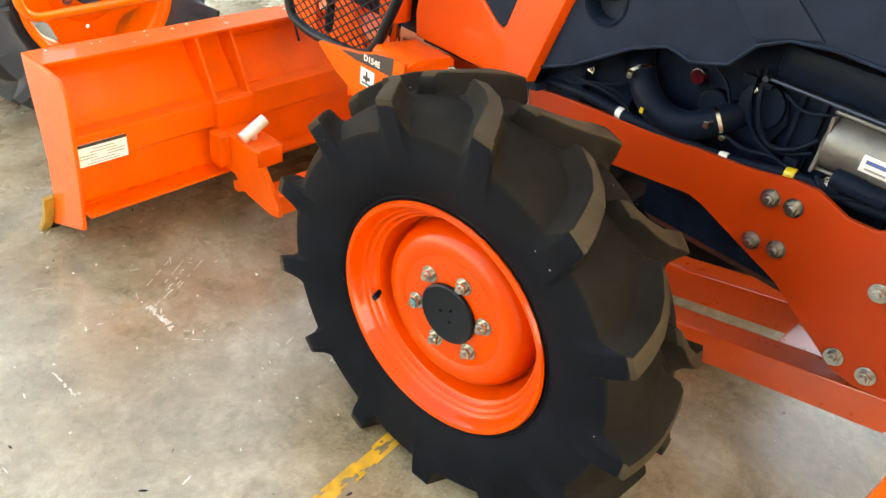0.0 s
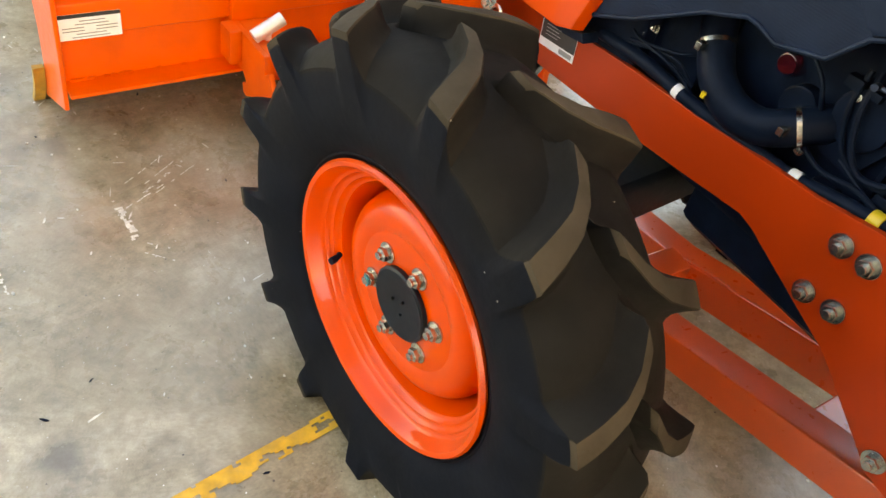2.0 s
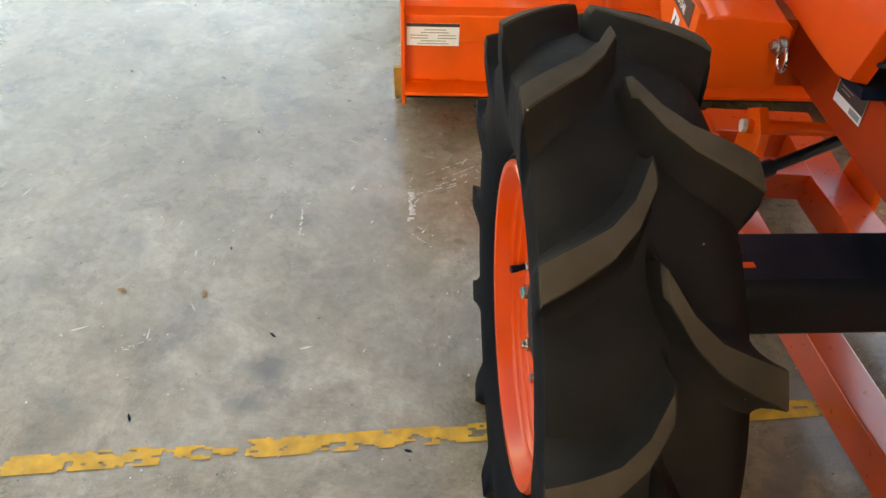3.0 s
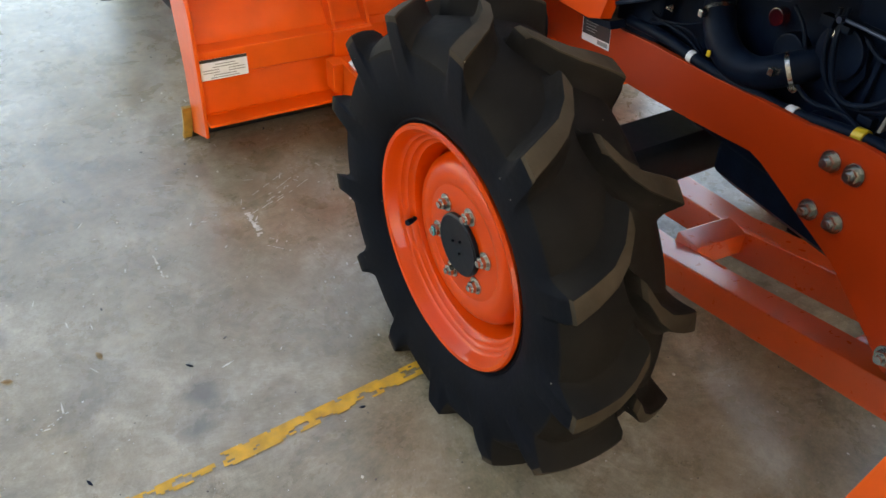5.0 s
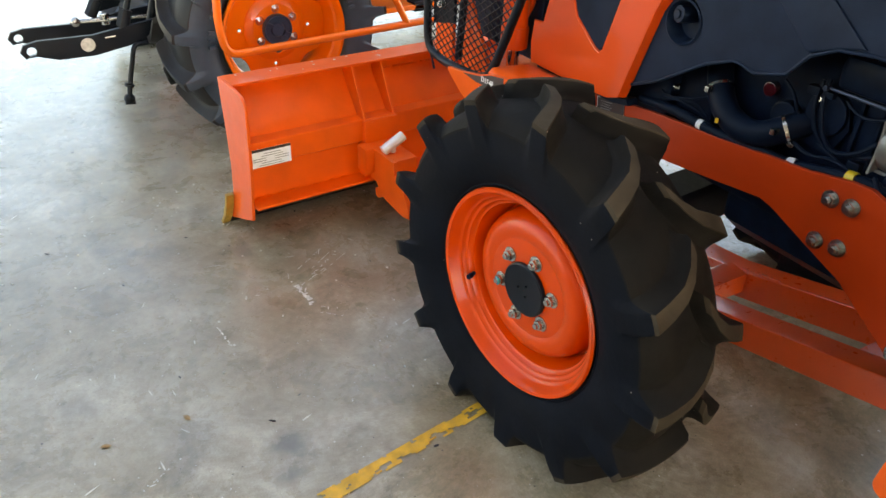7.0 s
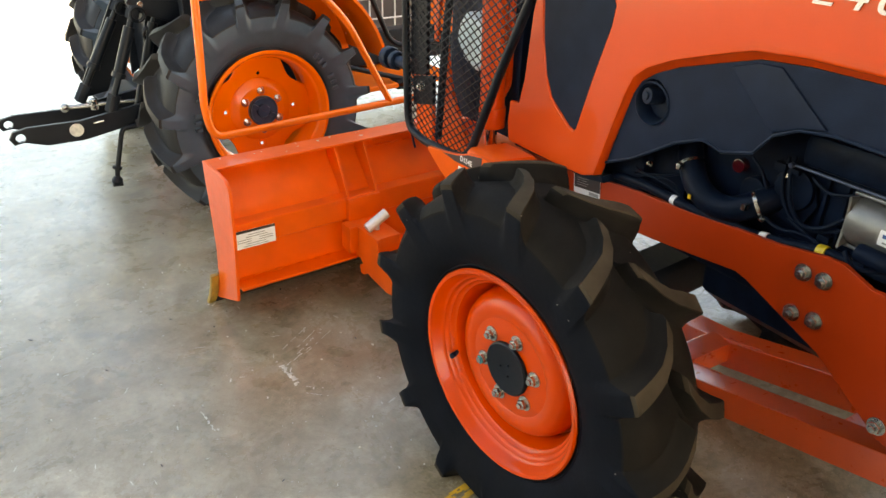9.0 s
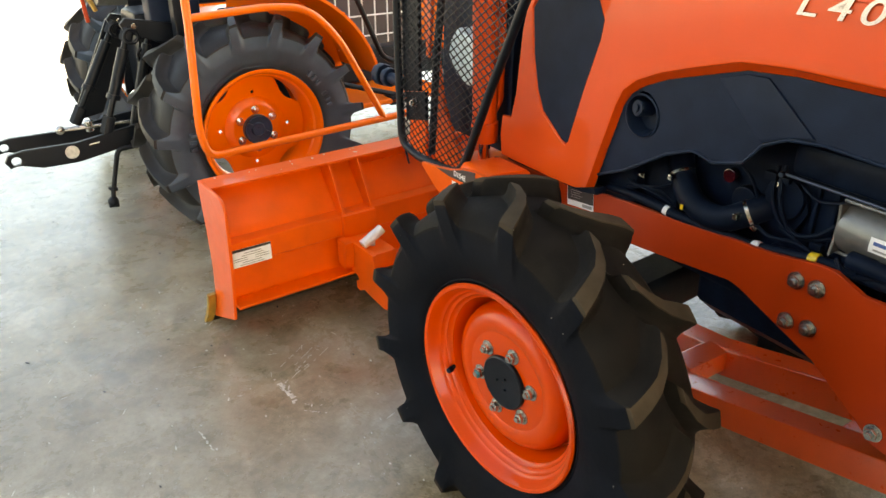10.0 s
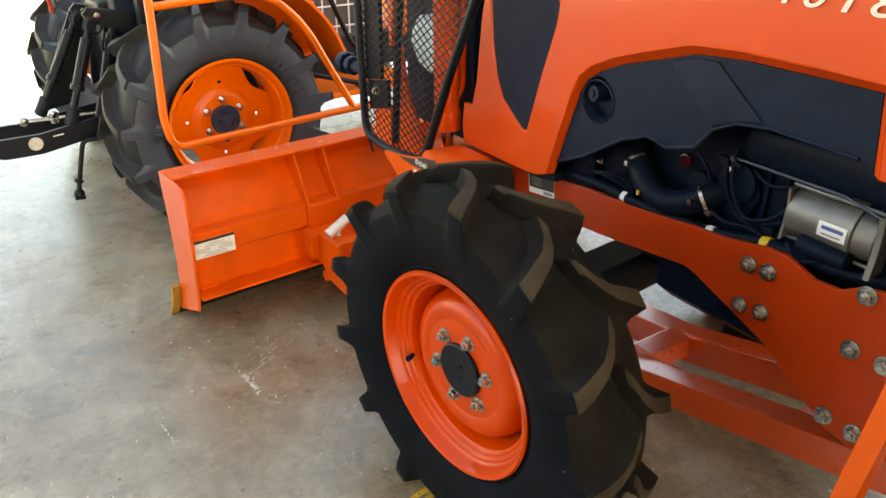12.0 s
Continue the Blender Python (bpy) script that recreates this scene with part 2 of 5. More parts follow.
        grow = nt.nodes.new("ShaderNodeMath")
        grow.operation = "MULTIPLY_ADD"
        grow.inputs[1].default_value = r * 1.6
        nt.links.new(ragged, grow.inputs[0])
        nt.links.new(dist.outputs["Value"], grow.inputs[2])
        fade = nt.nodes.new("ShaderNodeMapRange")
        fade.interpolation_type = "SMOOTHSTEP"
        fade.inputs["From Min"].default_value = r * 1.55
        fade.inputs["From Max"].default_value = r * 0.75
        fade.inputs["To Max"].default_value = amount
        nt.links.new(grow.outputs[0], fade.inputs["Value"])
        col = mix(fade.outputs[0], col, c)
    nt.links.new(col, b.inputs["Base Color"])
    b.inputs["Coat Weight"].default_value = 0.75
    b.inputs["Coat Roughness"].default_value = 0.26
    rr = nt.nodes.new("ShaderNodeMapRange")
    rr.inputs["From Min"].default_value = 0.3
    rr.inputs["From Max"].default_value = 0.7
    rr.inputs["To Min"].default_value = 0.20
    rr.inputs["To Max"].default_value = 0.38
    nt.links.new(noise_tex(5, 8, 0.7, 0.3), rr.inputs["Value"])
    nt.links.new(rr.outputs[0], b.inputs["Roughness"])
    bp = nt.nodes.new("ShaderNodeBump")
    bp.inputs["Strength"].default_value = 0.25
    bp.inputs["Distance"].default_value = 0.003
    nt.links.new(noise_tex(60, 8, 0.75), bp.inputs["Height"])
    nt.links.new(bp.outputs[0], b.inputs["Normal"])
    return m


FLOOR = floor_material()


# ---- mesh helpers ----
def finish(bm, sharp=38):
    bmesh.ops.remove_doubles(bm, verts=bm.verts, dist=1e-5)
    bmesh.ops.recalc_face_normals(bm, faces=bm.faces)
    for f in bm.faces:
        f.smooth = True
    lim = radians(sharp)
    for ed in bm.edges:
        if len(ed.link_faces) == 2 and ed.calc_face_angle(0) > lim:
            ed.smooth = False
    return bm


def part(name, bm, material, parent=None, label="", sharp=38):
    finish(bm, sharp)
    me = bpy.data.meshes.new(name)
    bm.to_mesh(me)
    bm.free()
    me.materials.append(material)
    ob = new(name, me)
    if sharp == 38:
        # flat faces stay flat between their rounded edges
        even = ob.modifiers.new("even_normals", "WEIGHTED_NORMAL")
        even.keep_sharp = True
    if parent:
        ob.parent = parent
    if label:
        tagged(ob, label)
    return ob


def empty(name, m, label, category, group="", kind=""):
    ob = new(name)
    ob.empty_display_size = 0.2
    ob.matrix_world = m
    return tagged(ob, label, category, group, kind)


def B():
    return bmesh.new()


def box(bm, x0, x1, y0, y1, z0, z1, bevel=0.0, m=None):
    r = bmesh.ops.create_cube(bm, size=1.0)
    vs = r["verts"]
    for v in vs:
        v.co = Vector(((x0 + x1) / 2 + v.co.x * (x1 - x0), (y0 + y1) / 2 + v.co.y * (y1 - y0), (z0 + z1) / 2 + v.co.z * (z1 - z0)))
        if m:
            v.co = m @ v.co
    if bevel:
        es = list({ed for v in vs for ed in v.link_edges})
        bmesh.ops.bevel(bm, geom=es, offset=bevel, segments=2, affect="EDGES", profile=0.5)
    return bm


AX = {"x": lambda u, v, d: Vector((d, u, v)), "y": lambda u, v, d: Vector((u, d, v)), "z": lambda u, v, d: Vector((u, v, d))}


def prism(bm, pts, axis, d0, d1, bevel=0.0, holes=(), m=None):
    """A plate with the outline pts and holes, between d0 and d1 along the axis."""
    f = AX[axis]
    loops = [list(pts)] + [list(h) for h in holes]
    from mathutils.geometry import tessellate_polygon
    tri = tessellate_polygon([[Vector((u, v, 0)) for u, v in lp] for lp in loops])
    flat = [p for lp in loops for p in lp]
    sides = []
    for d in (d0, d1):
        sides.append([bm.verts.new(f(u, v, d) if m is None else m @ f(u, v, d)) for u, v in flat])
    rims = []
    for s in sides:
        for t in tri:
            try:
                bm.faces.new([s[i] for i in t])
            except ValueError:
                pass
    k = 0
    for lp in loops:
        n = len(lp)
        for i in range(n):
            a0, b0 = k + i, k + (i + 1) % n
            bm.faces.new((sides[0][a0], sides[0][b0], sides[1][b0], sides[1][a0]))
            for s in sides:
                ed = bm.edges.get((s[a0], s[b0]))
                if ed:
                    rims.append(ed)
        k += n
    if bevel:
        bmesh.ops.recalc_face_normals(bm, faces=bm.faces)
        bmesh.ops.bevel(bm, geom=rims, offset=bevel, segments=2, affect="EDGES", profile=0.5)
    return bm


def frames_along(pts, closed=False):
    pts = [Vector(p) for p in pts]
    n = len(pts)
    tang = []
    for i in range(n):
        p, q = pts[i - 1] if (i or closed) else pts[i], pts[(i + 1) % n] if (i < n - 1 or closed) else pts[i]
        tang.append((q - p).normalized())
    up = Vector((0, 0, 1)) if abs(tang[0].z) < 0.9 else Vector((1, 0, 0))
    out = []
    for p, t in zip(pts, tang):
        s = t.cross(up).normalized()
        up = s.cross(t).normalized()
        out.append((p, t, s, up))
    return out


def tube(bm, pts, r, seg=10, closed=False, cap=True, flat=1.0):
    rings = []
    for p, t, s, u in frames_along(pts, closed):
        rings.append([bm.verts.new(p + s * math.cos(2 * math.pi * k / seg) * r + u * math.sin(2 * math.pi * k / seg) * r * flat) for k in range(seg)])
    m = len(rings)
    for i in range(m if closed else m - 1):
        a0, b0 = rings[i], rings[(i + 1) % m]
        for k in range(seg):
            bm.faces.new((a0[k], a0[(k + 1) % seg], b0[(k + 1) % seg], b0[k]))
    if cap and not closed:
        bm.faces.new(rings[0][::-1])
        bm.faces.new(rings[-1])
    return bm


def rounded(pts, r, n=5):
    """The path pts with its corners rounded to about r."""
    pts = [Vector(p) for p in pts]
    out = [pts[0]]
    for a0, b0, c0 in zip(pts, pts[1:], pts[2:]):
        d1, d2 = (a0 - b0), (c0 - b0)
        l = min(r, d1.length * 0.48, d2.length * 0.48)
        p, q = b0 + d1.normalized() * l, b0 + d2.normalized() * l
        for i in range(n + 1):
            t = i / n
            out.append(p * (1 - t) ** 2 + b0 * 2 * t * (1 - t) + q * t * t)
    out.append(pts[-1])
    return out


def cyl(bm, p, q, r, seg=20, bevel=0.0, r2=None):
    p, q = Vector(p), Vector(q)
    m = Matrix.Translation((p + q) / 2) @ (q - p).to_track_quat("Z", "Y").to_matrix().to_4x4()
    res = bmesh.ops.create_cone(bm, cap_ends=True, segments=seg, radius1=r, radius2=r if r2 is None else r2, depth=(q - p).length, matrix=m)
    if bevel:
        es = [ed for ed in {ed for v in res["verts"] for ed in v.link_edges} if len(ed.link_faces) == 2 and ed.calc_face_angle(0) > 1.0]
        bmesh.ops.bevel(bm, geom=es, offset=bevel, segments=2, affect="EDGES", profile=0.5)
    return bm


def revolve(bm, profile, seg=64, m=None, sx=1.0):
    """profile: rows of (x along the axis, radius); turned round the x axis."""
    rings = []
    for x, r in profile:
        ring = []
        for k in range(seg):
            an = 2 * math.pi * k / seg
            co = Vector((x * sx, r * math.cos(an), r * math.sin(an)))
            ring.append(bm.verts.new(m @ co if m else co))
        rings.append(ring)
    for a0, b0 in zip(rings, rings[1:]):
        for k in range(seg):
            bm.faces.new((a0[k], a0[(k + 1) % seg], b0[(k + 1) % seg], b0[k]))
    return bm


def hex_bolt(bm, p, d, r=0.012, stud=True, flange=1.35):
    """A flanged hexagon head at p that stands out along d."""
    p, d = Vector(p), Vector(d).normalized()
    cyl(bm, p, p + d * 0.004, r * flange, 20, 0.001)
    cyl(bm, p + d * 0.004, p + d * (0.004 + r * 0.85), r, 6, 0.0012)
    if stud:
        cyl(bm, p + d * (0.004 + r * 0.85), p + d * (0.006 + r * 1.25), r * 0.55, 12, 0.001)
    return bm


def resample(pts, n):
    """n points evenly along an open polyline."""
    pts = [Vector(p) for p in pts]
    cum = [0.0]
    for a0, b0 in zip(pts, pts[1:]):
        cum.append(cum[-1] + (b0 - a0).length)
    out, j = [], 0
    for i in range(n):
        s = cum[-1] * i / (n - 1)
        while j < len(pts) - 2 and cum[j + 1] < s:
            j += 1
        t = (s - cum[j]) / max(1e-9, cum[j + 1] - cum[j])
        out.append(pts[j].lerp(pts[j + 1], min(1.0, t)))
    return out


# ---- setting ----
def ground_and_shed():
    bm = B()
    box(bm, -9, 5, -9, 5.95, -0.15, 0.0)
    tagged(part("floor", bm, FLOOR), "worn grey-brown concrete floor with stains and specks", "floor", kind="structure")
    bm = B()
    box(bm, -400, 400, -400, 400, -0.6, -0.04)
    tagged(part("ground", bm, APRON), "pale sunlit concrete yard outside the shed", "ground", kind="structure")
    # Walls and roof are out of view; their openings are set for the light.
    bm = B()
    prism(bm, [(-8.0, 0.0), (-1.2, 0.0), (-1.2, 4.7), (-0.1, 4.7), (-0.1, 0.0), (0.0, 0.0), (0.0, 5.0), (-8.0, 5.0)], "x", 4.0, 4.2)
    tagged(part("wall_east", bm, WALL), "unseen painted wall with an open gateway, added to shape the light", "wall", kind="structure")
    bm = B()
    box(bm, -7.2, -7.0, -8, 0.0, 0, 5.0)
    tagged(part("wall_west", bm, WALL), "unseen plain painted wall, added to hold back light", "wall", kind="structure")
    bm = B()
    prism(bm, [(-7.0, 0.0), (-5.6, 0.0), (-5.6, 4.6), (3.8, 4.6), (3.8, 0.0), (4.2, 0.0), (4.2, 5.0), (-7.0, 5.0)], "y", -8.2, -8.0)
    tagged(part("wall_south", bm, WALL), "unseen painted wall with an open doorway, added to shape the light", "wall", kind="structure")
    bm = B()
    box(bm, -7.2, 4.2, -8.3, 0.0, 5.0, 5.08)
    tagged(part("ceiling", bm, ROOF), "unseen sheet roof, its open front edge set to shape the light", "ceiling", kind="structure")
    # worn yellow line with chipped edges
    bm = B()
    x = -4.0
    while x < 1.12:
        for j in range(8):
            y = 0.056 + 0.084 * x + j * 0.0055
            keep = noise.fractal(Vector((x * 13, j * 0.30, 3.1)), 0.9, 2.0, 4)
            edge = 0.16 if j in (0, 7) else (0.05 if j in (1, 6) else 0.0)
            gap = noise.noise(Vector((x * 3.3, 7.7, 0.0)))
            if keep > -0.40 + edge * 1.5 + (0.55 if gap < -0.30 else 0.0):
                vs = [bm.verts.new((x + dx, y + dy, 0.0025)) for dx, dy in ((0, 0), (0.0085, 0), (0.0085, 0.0055), (0, 0.0055))]
                bm.faces.new(vs)
        x += 0.0085
    tagged(part("floor_marking", bm, LINE_PAINT), "chipped yellow line painted on the concrete floor", "floor line", kind="stuff")
    # pale scrapes
    bm, bm2 = B(), B()
    for (x0, y0), (x1, y1), w in (((-0.51, 0.80), (-0.505, 0.69), 0.007), ((-0.205, 0.88), (-0.205, 0.75), 0.020), ((-0.13, 0.91), (-0.04, 0.97), 0.008), ((-0.21, 0.86), (-0.06, 0.93), 0.006)):
        d = Vector((x1 - x0, y1 - y0, 0))
        s = Vector((-d.y, d.x, 0)).normalized() * w / 2
        for i in range(14):
            t0, t1 = i / 14, (i + 0.8 + random.random() * 0.2) / 14
            if random.random() < 0.25:
                continue
            o = s * random.uniform(-0.6, 0.6)
            k0 = random.uniform(0.3, 1.0)
            p, q = Vector((x0, y0, 0.002)) + d * t0 + o, Vector((x0, y0, 0.002)) + d * t1 + o
            bm.faces.new([bm.verts.new(v) for v in (p - s * k0, q - s * k0, q + s * k0, p + s * k0)])
    tagged(part("floor_scuffs", bm, SCUFF), "pale scrape marks on the concrete floor", "scuff", kind="stuff")
    for _ in range(70):
        x0, y0, an, ln = random.uniform(-1.5, 0.15), random.uniform(0.15, 1.9), random.gauss(1.2, 0.7), random.uniform(0.008, 0.045)
        d = Vector((math.cos(an), math.sin(an), 0)) * ln
        w = Vector((-d.y, d.x, 0)).normalized() * random.uniform(0.0008, 0.002)
        p = Vector((x0, y0, 0.0018))
        bm2.faces.new([bm2.verts.new(v) for v in (p - w, p + d * 0.5 - w * 1.4, p + d, p + d * 0.5 + w * 1.4, p + w)])
    for x0, y0, x1, y1 in ((-0.13, 0.935, 0.02, 1.03), (-0.10, 0.90, 0.05, 0.985), (-0.16, 0.965, -0.03, 1.045), (-0.20, 0.70, -0.145, 0.645), (-0.19, 0.735, -0.14, 0.69), (-0.85, 0.30, -0.79, 0.33), (-0.50, -0.15, -0.45, -0.11), (-1.2, 0.9, -1.12, 0.93)):
        d = Vector((x1 - x0, y1 - y0, 0))
        w = Vector((-d.y, d.x, 0)).normalized() * 0.0022
        for i in range(9):
            if random.random() < 0.3:
                continue
            p, q = Vector((x0, y0, 0.0019)) + d * (i / 9), Vector((x0, y0, 0.0019)) + d * ((i + random.uniform(0.6, 1.0)) / 9)
            bm2.faces.new([bm2.verts.new(v) for v in (p - w * random.uniform(0.3, 1), q - w * random.uniform(0.3, 1), q + w * random.uniform(0.3, 1), p + w * random.uniform(0.3, 1))])
    tagged(part("floor_scratches", bm2, SCUFF), "short pale scratches on the concrete floor", "scratch", kind="stuff")
    # grit and chips
    bm = B()
    for k in range(430):
        x, y, r = random.uniform(-2.2, 1.2), random.uniform(-1.2, 4.5 if k < 240 else 1.8), random.uniform(0.0015, 0.005)
        bmesh.ops.create_icosphere(bm, subdivisions=1, radius=r, matrix=Matrix.Translation((x, y, r * 0.3)) @ Matrix.Diagonal((1, random.uniform(0.5, 1.6), 0.5, 1)))
    bm4 = B()
    for _ in range(90):
        x, y, r = random.uniform(-2.0, 0.2), random.uniform(-0.9, 4.2), random.uniform(0.002, 0.006)
        bmesh.ops.create_icosphere(bm4, subdivisions=1, radius=r, matrix=Matrix.Translation((x, y, 0.001)) @ Matrix.Rotation(random.uniform(0, 3.1), 4, "Z") @ Matrix.Diagonal((random.uniform(0.8, 2.4), 0.6, 0.35, 1)))
    tagged(part("floor_debris", bm4, ENGINE), "dark crumbs and bits of dirt on the floor", "dirt", kind="stuff")
    tagged(part("floor_grit", bm, SCUFF), "pale grit and paint chips scattered on the floor", "grit", kind="stuff")
    # The second leaf fills in for a pale speck on the floor.
    for x, y, an in ((-0.712, 0.469, 20), (-0.917, 0.48, 70)):
        bm = B()
        pts = [(0, -0.014), (0.006, -0.006), (0.007, 0.004), (0.0, 0.016), (-0.006, 0.005), (-0.006, -0.005)]
        vs = [bm.verts.new((u, v, 0.002 + 0.12 * abs(u))) for u, v in pts]
        c = bm.verts.new((0, 0, 0.006))
        for i in range(6):
            bm.faces.new((vs[i], vs[(i + 1) % 6], c))
        ob = part("dry_leaf", bm, LEAF)
        ob.matrix_world = pose(x, y, 0.001, 0, 0, an)
        tagged(ob, "small curled dry leaf on the concrete floor", "leaf", "dry leaves")


ground_and_shed()


# ---- wheels ----
def tyre_mesh(R, W, rim_r, n, lug_h, sx, sweep, phase, lug=0.097, low=0.35, crown=0.006):
    """A tractor tyre round the x axis with herringbone lugs, its outer side to -x where sx is 1. The columns of the mesh follow the lugs.
    Materials: 0 flank, 1 lug top, 2 tread."""
    bm = B()
    hw, Rb = W / 2, R - lug_h
    side = Rb - crown - rim_r
    bend = ((0.0, 0.0), (0.09, 0.21), (0.22, 0.49), (0.42, 0.71), (0.66, 0.84), (0.90, 0.95), (1.0, 1.0))

    def share(t):
        for (t0, s0), (t1, s1) in zip(bend, bend[1:]):
            if t <= t1:
                return s0 + (s1 - s0) * (t - t0) / (t1 - t0)
        return 1.0

    # stations from the tread's middle out to the bead: carcass (x, r), lug (x, r), share of the sweep, lug width
    rows = []
    for t in (0.0, 0.03, 0.06, 0.12, 0.22, 0.32, 0.42, 0.56, 0.70, 0.82, 0.92, 1.0):
        x0 = hw * t * (0.93 if t > 0.5 else 0.96)
        r0 = Rb - crown * t * t - (0.024 * ((t - 0.62) / 0.38) ** 2 if t > 0.62 else 0.0)
        k = 0.0 if t < 0.01 else (0.80 if t < 0.04 else 1.0)
        r1 = r0 + (R - crown * t ** 2.2 - 0.003 * t ** 6 - r0) * k
        rows.append((x0, r0, hw * t * 1.02 * k + x0 * (1 - k), r1, share(t), 0.95 - 0.12 * math.sin(math.pi * min(1, t * 1.5)) + 0.35 * t ** 2, t))
    top = rows[-1][3]
    for t in (0.06, 0.25, 0.45, 0.65, 0.85, 1.0):
        rr0 = Rb - crown - 0.024 - (side * (1 - low) - 0.024) * t
        rr1 = (top - 0.010) + (rr0 - (top - 0.010)) * t ** 1.3
        q = (rr0 - rim_r) / side
        x0 = hw * (0.955 - 0.9 * (q - 0.58) ** 2 if q < 0.58 else 0.955 - 0.35 * (q - 0.58) ** 2)
        x1 = x0 + hw * (0.085 * (1 - t) ** 0.8 + 0.022 * math.sin(math.pi * t))
        rows.append((x0, rr0, x1, rr1, 1.0 + 0.12 * t, 1.38 + 0.3 * t, 1.0))
    for q in (0.28, 0.20, 0.14, 0.10, 0.08, 0.03, -0.07):
        if q < low:
            x0 = hw * (0.955 - 0.9 * (q - 0.58) ** 2) - (0.0035 if q == 0.10 else 0.0)
            rows.append((x0, rim_r + side * q, x0, rim_r + side * q, 1.12, 1.0, 1.0))
    pitch = 2 * math.pi / n
    half = [(0.0, 1.0), (lug * 0.6, 1.0), (lug * 0.94, 0.995), (lug * 1.06, 0.93), (lug * 1.25, 0.62), (lug * 1.60, 0.30), (lug * 2.05, 0.10), (lug * 2.5, 0.0)]
    cols = sorted({round(v, 5) for u, _ in half for v in (u, -u, 0.5 - u, 0.5 + u)} | {-0.25, 0.25, 0.75})
    cols = [u for u in cols if -0.2501 <= u < 0.7499]

    def height(u):
        u = abs((u + 0.5) % 1.0 - 0.5)
        for (u0, h0), (u1, h1) in zip(half, half[1:]):
            if u <= u1 + 1e-9:
                return h0 + (h1 - h0) * (u - u0) / (u1 - u0)
        return 0.0

    def widen(u, w):
        c = round(u * 2) / 2
        d = u - c
        return c + d * (1 + (w - 1) * max(0.0, 1 - abs(d) / 0.25))

    grid = {}
    for s_side in (-1, 1):
        for j, (x0, r0, x1, r1, sh, w, t) in enumerate(rows):
            if j == 0 and s_side == 1:
                grid[s_side, 0] = grid[-1, 0]
                continue
            ring = []
            for i in range(n):
                for u in cols:
                    h = height(u if s_side == -1 else u - 0.5)
                    wob = 0.010 * math.cos(2 * math.pi * u) * (1 - t) ** 4
                    x, r = x0 + (x1 - x0) * h, r0 + (r1 - r0) * h
                    th = phase + (i + widen(u, w)) * pitch + radians(sweep) * sh
                    ring.append(bm.verts.new((sx * (s_side * x + wob), r * math.cos(th), r * math.sin(th))))
            grid[s_side, j] = ring
    m = n * len(cols)
    for s_side in (-1, 1):
        for j in range(len(rows) - 1):
            a0, b0 = grid[s_side, j], grid[s_side, j + 1]
            for k in range(m):
                fc = bm.faces.new((a0[k], a0[(k + 1) % m], b0[(k + 1) % m], b0[k]))
                u = cols[k % len(cols)] + 1e-4
                if height(u if s_side == -1 else u - 0.5) > 0.96 and 1 <= j <= 11:
                    fc.material_index = 1
                elif j <= 11:
                    fc.material_index = 2
    return bm


PHASE = 0.54
WHEEL_Z = 0.446


def flattened(bm, hub=WHEEL_Z):
    """Presses the tyre flat where it stands on the floor and lets it bulge beside the patch."""
    low = -(hub - 0.002)
    for v in bm.verts:
        sink = low + 0.05 - v.co.z
        if sink > 0:
            v.co.x *= 1 + 0.9 * sink
        if v.co.z < low:
            v.co.z = low - 0.02 * (low - v.co.z)
    return bm


